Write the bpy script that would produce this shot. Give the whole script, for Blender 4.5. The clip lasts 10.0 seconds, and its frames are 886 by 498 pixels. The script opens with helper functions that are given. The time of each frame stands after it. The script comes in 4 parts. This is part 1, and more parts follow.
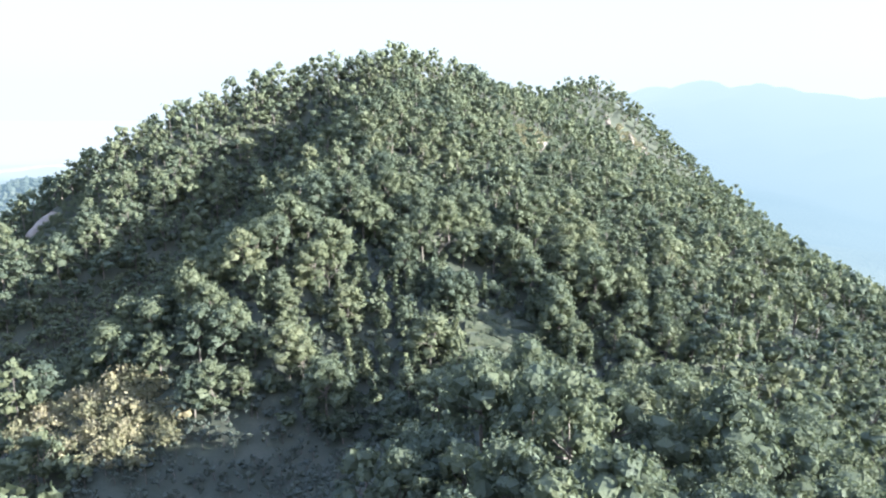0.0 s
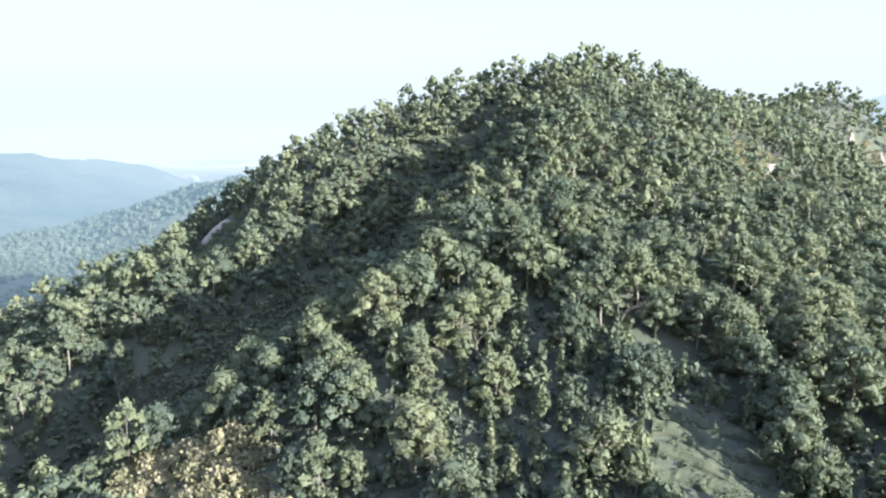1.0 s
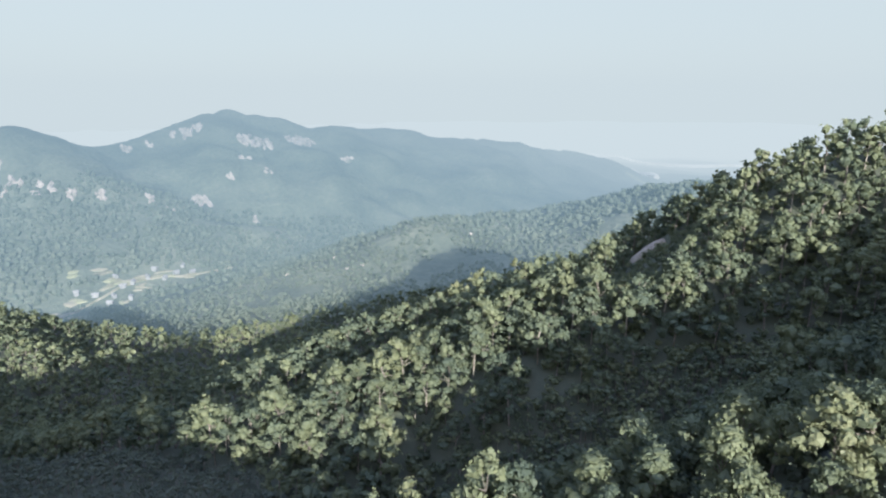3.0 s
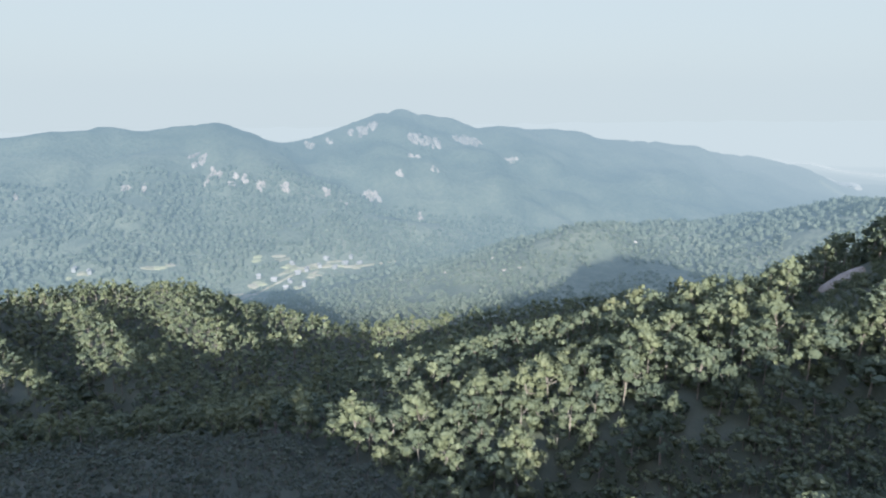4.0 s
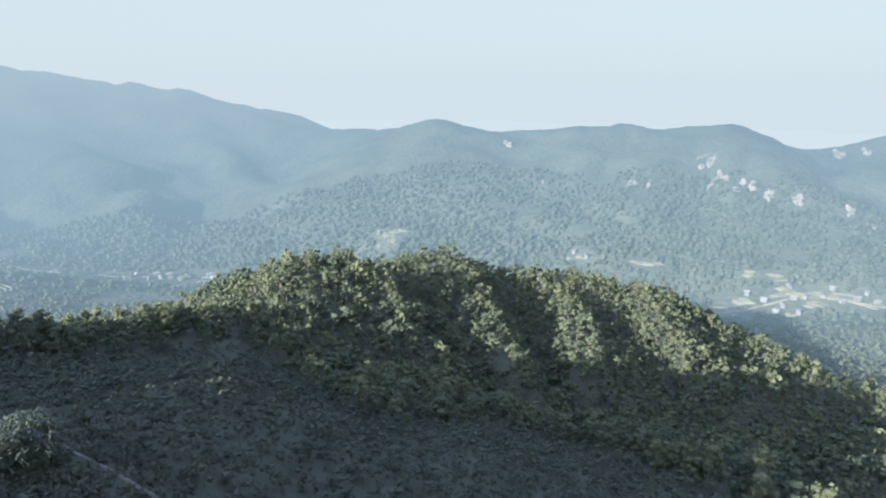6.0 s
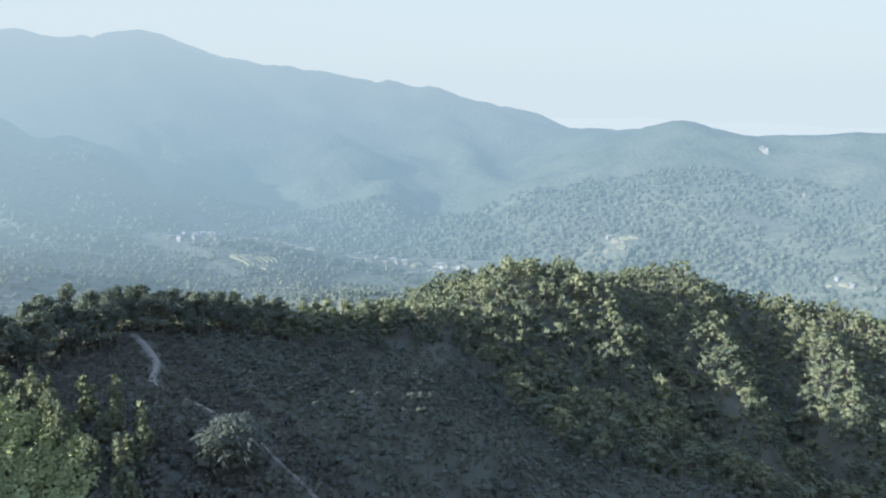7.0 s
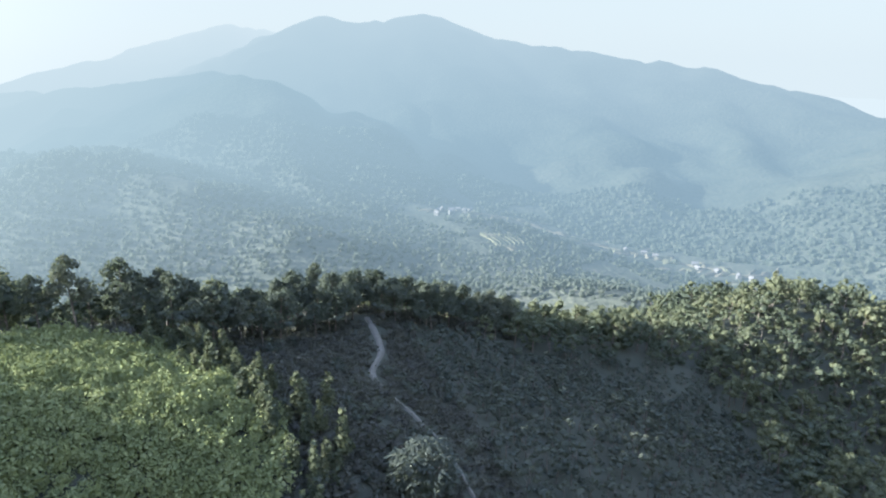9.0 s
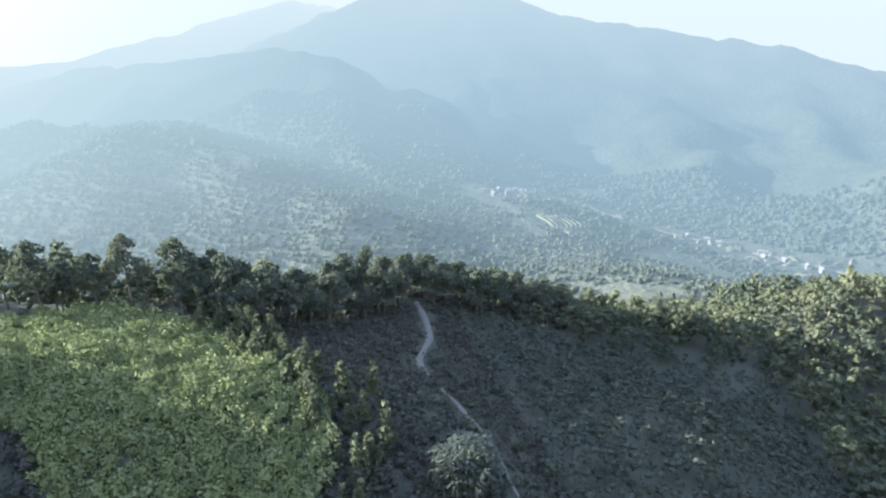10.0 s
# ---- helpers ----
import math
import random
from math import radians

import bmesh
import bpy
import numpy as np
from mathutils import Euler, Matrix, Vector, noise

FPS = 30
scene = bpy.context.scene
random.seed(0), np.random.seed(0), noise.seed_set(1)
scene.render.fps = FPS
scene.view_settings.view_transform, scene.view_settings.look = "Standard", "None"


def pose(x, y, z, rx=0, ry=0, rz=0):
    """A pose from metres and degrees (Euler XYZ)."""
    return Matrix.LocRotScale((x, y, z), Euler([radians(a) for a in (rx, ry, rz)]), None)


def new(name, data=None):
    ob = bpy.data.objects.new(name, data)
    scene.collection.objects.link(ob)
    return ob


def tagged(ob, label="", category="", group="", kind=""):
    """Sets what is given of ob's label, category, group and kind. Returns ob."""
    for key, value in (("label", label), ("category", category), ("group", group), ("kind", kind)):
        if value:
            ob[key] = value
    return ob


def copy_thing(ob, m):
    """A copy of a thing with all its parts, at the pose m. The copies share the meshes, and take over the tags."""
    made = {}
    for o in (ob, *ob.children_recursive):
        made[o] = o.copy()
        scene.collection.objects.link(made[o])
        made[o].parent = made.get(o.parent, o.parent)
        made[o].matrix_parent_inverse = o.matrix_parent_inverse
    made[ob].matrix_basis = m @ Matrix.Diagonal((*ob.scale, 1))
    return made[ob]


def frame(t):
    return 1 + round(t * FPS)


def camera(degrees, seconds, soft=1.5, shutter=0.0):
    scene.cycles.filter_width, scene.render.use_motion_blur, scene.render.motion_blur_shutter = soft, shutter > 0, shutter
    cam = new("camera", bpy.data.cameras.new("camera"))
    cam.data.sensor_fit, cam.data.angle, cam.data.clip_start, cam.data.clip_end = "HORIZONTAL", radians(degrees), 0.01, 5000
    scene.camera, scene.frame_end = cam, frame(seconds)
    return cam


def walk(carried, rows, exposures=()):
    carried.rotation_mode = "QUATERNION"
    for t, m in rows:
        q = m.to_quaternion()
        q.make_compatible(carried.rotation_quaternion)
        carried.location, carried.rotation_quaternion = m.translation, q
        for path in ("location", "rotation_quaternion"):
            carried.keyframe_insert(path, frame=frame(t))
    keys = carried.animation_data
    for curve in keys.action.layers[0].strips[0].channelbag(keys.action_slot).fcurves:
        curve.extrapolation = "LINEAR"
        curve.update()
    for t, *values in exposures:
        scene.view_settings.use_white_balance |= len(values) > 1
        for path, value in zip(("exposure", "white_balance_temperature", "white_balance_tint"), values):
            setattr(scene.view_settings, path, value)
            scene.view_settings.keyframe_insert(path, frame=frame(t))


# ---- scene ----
cam = camera(68.4, 10.0, soft=2.1)
# seconds, place in metres, heading, pitch and roll in degrees
ROWS = [
    (0.0, 2.99, 5.38, 104.01, 6.96, -14.33, -0.06),
    (0.5, 1.56, 20.49, 104.82, 8.63, -14.26, -0.07),
    (1.0, -0.94, 34.77, 104.94, 23.50, -13.91, -0.08),
    (1.5, -4.95, 45.83, 105.28, 39.52, -13.94, 0.03),
    (2.0, -9.60, 52.62, 105.63, 50.20, -14.00, 0.06),
    (3.5, -17.44, 59.70, 107.06, 68.82, -14.18, 0.04),
    (4.0, -19.87, 62.02, 107.79, 77.09, -14.16, -0.07),
    (4.5, -22.83, 62.75, 108.76, 85.81, -14.16, 0.02),
    (5.0, -25.57, 63.21, 109.65, 96.17, -14.22, 0.10),
    (5.5, -29.60, 63.51, 109.92, 107.87, -14.26, 0.04),
    (6.0, -33.87, 62.54, 110.09, 119.70, -14.31, 0.04),
    (7.5, -44.74, 56.97, 113.86, 148.10, -14.75, 0.06),
    (8.0, -46.56, 55.07, 114.36, 154.22, -14.87, 0.01),
    (8.5, -47.94, 53.06, 114.47, 158.89, -15.04, -0.04),
    (9.0, -49.15, 51.56, 114.54, 162.63, -16.21, -0.09),
    (9.5, -49.89, 50.32, 114.75, 165.45, -17.20, -0.09),
    (10.0, -50.46, 49.26, 115.16, 167.74, -18.10, 0.01),
]
walk(cam, [(t, pose(x, y, z, 0, 0, yaw) @ pose(0, 0, 0, 90 + pitch) @ pose(0, 0, 0, 0, 0, roll)) for t, x, y, z, yaw, pitch, roll in ROWS],
     [(0.0, 2.38, 5780, 10), (0.5, 2.38, 5800, 10), (1.0, 2.25, 5900, 10), (1.5, 2.06, 6060, 10), (2.0, 1.85, 6140, 10), (3.5, 1.68, 6040, 10), (7.5, 1.86, 5960, 10), (8.5, 1.90, 5980, 10), (9.5, 2.05, 6000, 10), (10.0, 2.10, 6000, 10)])

# ---- world and sun ----
SUN_UP, SUN_TURN = 18.5, 102.0   # elevation, and bearing clockwise from +y
world = bpy.data.worlds.new("world")
scene.world = world
world.use_nodes = True
wn = world.node_tree.nodes
wl = world.node_tree.links
sky = wn.new("ShaderNodeTexSky")
sky.sky_type = "NISHITA"
sky.sun_disc = False
sky.sun_elevation = radians(SUN_UP)
sky.sun_rotation = radians(SUN_TURN)
sky.altitude = 900.0
sky.air_density, sky.dust_density, sky.ozone_density = 1.0, 4.0, 1.5
pale = wn.new("ShaderNodeMix")
pale.data_type = "RGBA"
pale.inputs["Factor"].default_value = 0.94
pale.inputs["B"].default_value = (4.16, 4.60, 4.64, 1.0)
wl.new(sky.outputs["Color"], pale.inputs["A"])
# a hazy sky: bluer and brighter overhead, with a wide glow round the sun
way = wn.new("ShaderNodeTexCoord")
parts = wn.new("ShaderNodeSeparateXYZ")
wl.new(way.outputs["Generated"], parts.inputs[0])
lift = wn.new("ShaderNodeMapRange")
lift.inputs["From Min"].default_value, lift.inputs["From Max"].default_value = 0.34, 0.95
wl.new(parts.outputs["Z"], lift.inputs["Value"])
vault = wn.new("ShaderNodeMix")
vault.data_type = "RGBA"
vault.inputs["B"].default_value = (4.6, 6.2, 11.8, 1.0)
wl.new(lift.outputs["Result"], vault.inputs["Factor"])
wl.new(pale.outputs["Result"], vault.inputs["A"])
toward = wn.new("ShaderNodeVectorMath")
toward.operation = "DOT_PRODUCT"
toward.inputs[1].default_value = (math.sin(radians(SUN_TURN)) * math.cos(radians(SUN_UP)), math.cos(radians(SUN_TURN)) * math.cos(radians(SUN_UP)), math.sin(radians(SUN_UP)))
wl.new(way.outputs["Generated"], toward.inputs[0])
above = wn.new("ShaderNodeMath")
above.operation = "MAXIMUM"
above.inputs[1].default_value = 0.0
wl.new(toward.outputs["Value"], above.inputs[0])
glow = wn.new("ShaderNodeMath")
glow.operation = "POWER"
glow.inputs[1].default_value = 3.4
wl.new(above.outputs[0], glow.inputs[0])
halo = wn.new("ShaderNodeMix")
halo.data_type = "RGBA"
halo.blend_type = "ADD"
halo.inputs["B"].default_value = (7.6, 7.3, 6.5, 1.0)
wl.new(glow.outputs[0], halo.inputs["Factor"])
wl.new(vault.outputs["Result"], halo.inputs["A"])
wl.new(halo.outputs["Result"], wn["Background"].inputs["Color"])
wn["Background"].inputs["Strength"].default_value = 0.050

sun = new("sun", bpy.data.lights.new("sun", "SUN"))
sun.data.energy = 4.6
sun.data.angle = radians(0.6)
sun.data.color = (1.0, 0.95, 0.87)
sun.rotation_euler = (0.0, radians(90.0 - SUN_UP), radians(90.0 - SUN_TURN))

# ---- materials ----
AIR, SUNWARD, HORIZON = (0.086, 0.124, 0.148), (0.140, 0.176, 0.183), (0.204, 0.226, 0.229)   # emission colours of the haze painted on the distant hills


def nodes_of(name):
    m = bpy.data.materials.new(name)
    m.use_nodes = True
    t = m.node_tree
    t.nodes.clear()
    return m, t, t.nodes.new("ShaderNodeOutputMaterial")


def math_node(t, op, a, b=0.0, clamp=False):
    n = t.nodes.new("ShaderNodeMath")
    n.operation = op
    n.use_clamp = clamp
    for i, v in enumerate((a, b)):
        if isinstance(v, (int, float)):
            n.inputs[i].default_value = v
        else:
            t.links.new(v, n.inputs[i])
    return n.outputs[0]


def noise_node(t, scale, detail=4.0, rough=0.55, vector=None):
    n = t.nodes.new("ShaderNodeTexNoise")
    n.inputs["Scale"].default_value = scale
    n.inputs["Detail"].default_value = detail
    n.inputs["Roughness"].default_value = rough
    if vector is None:
        vector = t.nodes.new("ShaderNodeNewGeometry").outputs["Position"]
    t.links.new(vector, n.inputs["Vector"])
    return n.outputs["Fac"]


def ramp(t, fac, stops):
    n = t.nodes.new("ShaderNodeValToRGB")
    e = n.color_ramp.elements
    while len(e) < len(stops):
        e.new(0.5)
    for el, (p, c) in zip(e, stops):
        el.position, el.color = p, (*c, 1.0)
    t.links.new(fac, n.inputs["Fac"])
    return n.outputs["Color"]


def mix_color(t, fac, a, b, mode="MIX"):
    n = t.nodes.new("ShaderNodeMix")
    n.data_type = "RGBA"
    n.blend_type = mode
    for key, v in (("Factor", fac), ("A", a), ("B", b)):
        if isinstance(v, float):
            n.inputs[key].default_value = v
        elif isinstance(v, tuple):
            n.inputs[key].default_value = (*v, 1.0)
        else:
            t.links.new(v, n.inputs[key])
    return n.outputs["Result"]


def haze_emission(t, shader, start=400.0, length=500.0):
    """Backdrop only: haze painted on far hills as emission, by their distance from the near hill; thicker towards the
    sun.
    """
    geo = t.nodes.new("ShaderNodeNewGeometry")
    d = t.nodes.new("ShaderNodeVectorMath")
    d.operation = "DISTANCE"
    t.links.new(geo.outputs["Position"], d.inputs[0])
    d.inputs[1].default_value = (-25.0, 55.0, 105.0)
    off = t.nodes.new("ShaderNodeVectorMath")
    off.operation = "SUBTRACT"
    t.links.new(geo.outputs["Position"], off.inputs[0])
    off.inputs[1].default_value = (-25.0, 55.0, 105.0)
    # the painted haze thickens and brightens with bearing towards the sun
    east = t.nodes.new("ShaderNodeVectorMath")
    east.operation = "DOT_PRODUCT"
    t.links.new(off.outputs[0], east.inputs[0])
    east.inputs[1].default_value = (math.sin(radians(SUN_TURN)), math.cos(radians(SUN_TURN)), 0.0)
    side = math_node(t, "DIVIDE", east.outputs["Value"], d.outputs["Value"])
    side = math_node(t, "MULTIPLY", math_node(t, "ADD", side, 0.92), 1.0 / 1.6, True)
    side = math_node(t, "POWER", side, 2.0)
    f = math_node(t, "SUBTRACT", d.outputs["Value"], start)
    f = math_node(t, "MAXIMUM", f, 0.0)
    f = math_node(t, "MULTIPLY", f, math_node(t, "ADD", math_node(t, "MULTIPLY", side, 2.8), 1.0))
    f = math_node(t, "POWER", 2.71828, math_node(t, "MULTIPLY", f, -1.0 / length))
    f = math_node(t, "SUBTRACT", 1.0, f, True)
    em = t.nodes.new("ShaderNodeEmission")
    # farther out, the emission fades to the sky's horizon colour
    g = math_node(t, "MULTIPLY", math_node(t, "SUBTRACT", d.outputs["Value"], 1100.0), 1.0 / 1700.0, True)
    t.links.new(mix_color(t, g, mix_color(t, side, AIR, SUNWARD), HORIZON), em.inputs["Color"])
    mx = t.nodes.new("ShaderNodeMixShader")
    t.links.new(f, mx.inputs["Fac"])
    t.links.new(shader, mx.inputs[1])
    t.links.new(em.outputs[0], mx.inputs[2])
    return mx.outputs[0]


def leaf_material(name, stops, far=False, thin=0.3, gloss=0.008, start=400.0, fleck=(0.080, 0.098, 0.076)):
    """Leaves: hue by tree (tint attribute and object), by leaf, and by large patches of the hillside."""
    m, t, out = nodes_of(name)
    info = t.nodes.new("ShaderNodeObjectInfo")
    att = t.nodes.new("ShaderNodeAttribute")
    att.attribute_name = "tint"
    geo = t.nodes.new("ShaderNodeNewGeometry")
    v = math_node(t, "ADD", info.outputs["Random"], att.outputs["Fac"])
    v = math_node(t, "FRACT", v)
    v = math_node(t, "MULTIPLY", v, 0.62)
    v = math_node(t, "ADD", v, math_node(t, "MULTIPLY", geo.outputs["Random Per Island"], 0.26))
    big = noise_node(t, 0.03, 2.0)
    v = math_node(t, "ADD", v, math_node(t, "MULTIPLY", math_node(t, "SUBTRACT", big, 0.44), 0.9), True)
    col = ramp(t, v, stops)
    fine = noise_node(t, 2.6, 3.0)
    col = mix_color(t, math_node(t, "MULTIPLY", fine, 0.5), col, fleck)
    dif = t.nodes.new("ShaderNodeBsdfDiffuse")
    tra = t.nodes.new("ShaderNodeBsdfTranslucent")
    glo = t.nodes.new("ShaderNodeBsdfGlossy")
    glo.inputs["Roughness"].default_value = 0.5
    glo.inputs["Color"].default_value = (0.8, 0.85, 0.8, 1.0)
    t.links.new(col, dif.inputs["Color"])
    t.links.new(mix_color(t, 0.5, col, (0.15, 0.18, 0.08)), tra.inputs["Color"])
    rise = t.nodes.new("ShaderNodeBump")
    rise.inputs["Strength"].default_value = 0.6
    rise.inputs["Distance"].default_value = 0.35
    t.links.new(noise_node(t, 2.9, 4.0, 0.65), rise.inputs["Height"])
    t.links.new(rise.outputs[0], dif.inputs["Normal"])
    t.links.new(rise.outputs[0], tra.inputs["Normal"])
    mx = t.nodes.new("ShaderNodeMixShader")
    mx.inputs["Fac"].default_value = thin
    t.links.new(dif.outputs[0], mx.inputs[1])
    t.links.new(tra.outputs[0], mx.inputs[2])
    mg = t.nodes.new("ShaderNodeMixShader")
    mg.inputs["Fac"].default_value = gloss
    t.links.new(mx.outputs[0], mg.inputs[1])
    t.links.new(glo.outputs[0], mg.inputs[2])
    t.links.new(haze_emission(t, mg.outputs[0], start) if far else mg.outputs[0], out.inputs["Surface"])
    return m


def solid_material(name, stops, scale, rough=0.9, bump=0.4, far=False, detail=6.0, fine=None, reach=500.0):
    m, t, out = nodes_of(name)
    p = t.nodes.new("ShaderNodeBsdfPrincipled")
    p.inputs["Roughness"].default_value = rough
    p.inputs["Specular IOR Level"].default_value = 0.2
    n1 = noise_node(t, scale, detail)
    n2 = noise_node(t, fine or scale * 9.0, 4.0)
    v = math_node(t, "ADD", math_node(t, "MULTIPLY", n1, 0.65), math_node(t, "MULTIPLY", n2, 0.35))
    t.links.new(ramp(t, v, stops), p.inputs["Base Color"])
    b = t.nodes.new("ShaderNodeBump")
    b.inputs["Strength"].default_value = bump
    b.inputs["Distance"].default_value = 0.6 / scale * 0.2
    t.links.new(v, b.inputs["Height"])
    t.links.new(b.outputs[0], p.inputs["Normal"])
    t.links.new(haze_emission(t, p.outputs[0], 400.0, reach) if far else p.outputs[0], out.inputs["Surface"])
    return m


GREENS = [(0.0, (0.066, 0.086, 0.060)), (0.30, (0.104, 0.124, 0.078)), (0.58, (0.146, 0.163, 0.090)),
          (0.82, (0.172, 0.184, 0.096)), (1.0, (0.204, 0.206, 0.112))]
LIMES = [(0.0, (0.185, 0.216, 0.092)), (0.4, (0.275, 0.312, 0.134)), (0.75, (0.350, 0.384, 0.170)), (1.0, (0.415, 0.425, 0.225))]
DULLS = [(0.0, (0.074, 0.074, 0.062)), (0.4, (0.094, 0.096, 0.076)), (0.75, (0.112, 0.116, 0.086)), (1.0, (0.142, 0.146, 0.104))]
M_LEAF = leaf_material("broad_leaves", GREENS)
M_PINE = leaf_material("dark_needles", [(0.0, (0.078, 0.098, 0.080)), (0.5, (0.128, 0.148, 0.112)), (1.0, (0.185, 0.195, 0.138))], thin=0.35)
M_WOODS = leaf_material("small_tree_leaves", [(0.0, (0.066, 0.082, 0.066)), (0.5, (0.096, 0.112, 0.084)), (1.0, (0.134, 0.146, 0.100))], thin=0.25, fleck=(0.080, 0.090, 0.076))
M_BUSH = leaf_material("bright_bush_leaves", LIMES, thin=0.28, fleck=(0.180, 0.212, 0.098))
M_SCRUB = leaf_material("dull_scrub_leaves", DULLS, thin=0.2, fleck=(0.080, 0.082, 0.068))
# far=True paints the distance haze into this and the other distant_ materials
M_FARLEAF = leaf_material("distant_leaves", [(0.0, (0.080, 0.098, 0.078)), (0.5, (0.112, 0.130, 0.100)), (1.0, (0.156, 0.168, 0.124))], far=True)
M_BARK = solid_material("pale_bark", [(0.3, (0.08, 0.066, 0.052)), (0.5, (0.16, 0.14, 0.115)), (0.7, (0.26, 0.24, 0.205))], 3.0)
M_SOIL = solid_material("forest_floor", [(0.30, (0.054, 0.064, 0.044)), (0.48, (0.068, 0.076, 0.052)), (0.62, (0.082, 0.086, 0.060)), (0.8, (0.104, 0.100, 0.074))], 0.22)
M_PATH = solid_material("pale_dirt", [(0.3, (0.120, 0.116, 0.088)), (0.5, (0.165, 0.160, 0.124)), (0.7, (0.220, 0.214, 0.170))], 0.8)
M_CLAY = solid_material("pale_clay", [(0.3, (0.165, 0.138, 0.105)), (0.46, (0.235, 0.200, 0.160)), (0.58, (0.300, 0.262, 0.218)), (0.75, (0.360, 0.325, 0.280))], 0.5)
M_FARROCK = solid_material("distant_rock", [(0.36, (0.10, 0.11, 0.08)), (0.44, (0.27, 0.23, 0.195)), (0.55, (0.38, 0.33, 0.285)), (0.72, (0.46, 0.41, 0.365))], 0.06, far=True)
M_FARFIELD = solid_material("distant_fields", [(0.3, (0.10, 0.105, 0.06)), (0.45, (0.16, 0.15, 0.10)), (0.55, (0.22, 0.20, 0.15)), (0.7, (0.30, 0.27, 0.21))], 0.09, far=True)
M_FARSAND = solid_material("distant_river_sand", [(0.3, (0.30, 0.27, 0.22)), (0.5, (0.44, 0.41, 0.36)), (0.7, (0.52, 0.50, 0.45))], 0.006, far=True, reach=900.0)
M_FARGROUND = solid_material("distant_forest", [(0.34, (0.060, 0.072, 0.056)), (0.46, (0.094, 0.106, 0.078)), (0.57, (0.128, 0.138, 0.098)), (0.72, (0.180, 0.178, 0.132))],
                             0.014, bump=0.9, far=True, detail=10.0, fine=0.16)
M_DRY = leaf_material("dry_brush_leaves", [(0.0, (0.14, 0.14, 0.075)), (0.4, (0.25, 0.235, 0.125)), (0.75, (0.35, 0.30, 0.18)), (1.0, (0.42, 0.34, 0.22))], fleck=(0.24, 0.22, 0.14))
M_BLADE = leaf_material("pale_blades", [(0.0, (0.05, 0.06, 0.045)), (0.5, (0.095, 0.11, 0.08)), (1.0, (0.26, 0.27, 0.18))], gloss=0.03)
M_GRASS = solid_material("terrace_grass", [(0.3, (0.030, 0.040, 0.026)), (0.5, (0.060, 0.068, 0.040)), (0.7, (0.105, 0.105, 0.066))], 0.7)
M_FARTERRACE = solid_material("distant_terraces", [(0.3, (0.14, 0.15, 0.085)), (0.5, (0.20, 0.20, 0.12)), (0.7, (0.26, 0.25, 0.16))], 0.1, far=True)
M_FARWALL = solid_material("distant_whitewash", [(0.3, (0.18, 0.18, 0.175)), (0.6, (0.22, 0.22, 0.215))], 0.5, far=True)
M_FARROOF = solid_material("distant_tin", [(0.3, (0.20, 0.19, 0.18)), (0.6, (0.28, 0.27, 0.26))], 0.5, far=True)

# ---- the lie of the land ----
def lattice(ix, iy, seed):
    h = (ix * 374761393 + iy * 668265263 + seed * 974711) & 0x7FFFFFFF
    h = ((h ^ (h >> 13)) * 1274126177) & 0x7FFFFFFF
    return ((h ^ (h >> 16)) & 0xFFFF) / 65535.0


def value_noise(x, y, size, seed):
    u, v = x / size, y / size
    iu, iv = np.floor(u).astype(np.int64), np.floor(v).astype(np.int64)
    fu, fv = u - iu, v - iv
    fu, fv = fu * fu * (3 - 2 * fu), fv * fv * (3 - 2 * fv)
    a, b = lattice(iu, iv, seed), lattice(iu + 1, iv, seed)
    c, d = lattice(iu, iv + 1, seed), lattice(iu + 1, iv + 1, seed)
    return (a + (b - a) * fu) * (1 - fv) + (c + (d - c) * fu) * fv - 0.5


# crest lines: (x, y, height) nodes, then the slope to the left and to the right of the way along it, and the crest's rounding
RIDGES = []
# spur from the near hill's saddle up to the summit
RIDGES.append(([(-6, 104, 48), (-10, 122, 55), (-18, 140, 64), (-32, 164, 77), (-42, 188, 85), (-48, 220, 96), (-50, 262, 106)], 0.62, 0.50, 10))
# lower western branch of that spur
RIDGES.append(([(-36, 156, 75), (-46, 131, 69), (-66, 110, 54), (-90, 100, 44), (-114, 97, 31), (-130, 80, 16)], 0.80, 0.75, 5))
# eastern face
RIDGES.append(([(-46, 215, 93), (0, 175, 69), (22, 148, 60), (40, 120, 50), (60, 90, 36)], 0.45, 0.45, 14))
RIDGES.append(([(-40, 235, 93), (10, 215, 70), (60, 200, 42), (110, 190, 10), (170, 185, -28)], 0.45, 0.45, 16))
# shoulder and long ridge with the clearing
RIDGES.append(([(-50, 262, 106), (-80, 249, 103), (-112, 236, 91), (-130, 214, 63), (-146, 207, 51), (-160, 200, 52), (-181, 172, 42), (-190, 148, 33), (-201, 131, 26), (-215, 104, 12), (-236, 80, -8), (-265, 62, -32), (-310, 60, -60)], 0.68, 0.62, 6))
RIDGES.append(([(-166, 176, 42), (-152, 126, 36), (-152, 98, 26), (-168, 74, 18), (-188, 54, 2), (-215, 40, -22)], 0.60, 0.70, 5))
# crest behind the summit, and the second peak
RIDGES.append(([(-50, 262, 106), (-34, 268, 106), (-26, 292, 100), (-8, 325, 93), (12, 356, 88)], 0.6, 0.6, 7))
RIDGES.append(([(12, 356, 88), (44, 423, 98)], 0.6, 0.95, 6))
RIDGES.append(([(44, 423, 98), (68, 428, 80), (89, 424, 56), (106, 392, 42), (134, 340, 16), (158, 295, 0), (185, 262, -25)], 0.95, 0.75, 5))
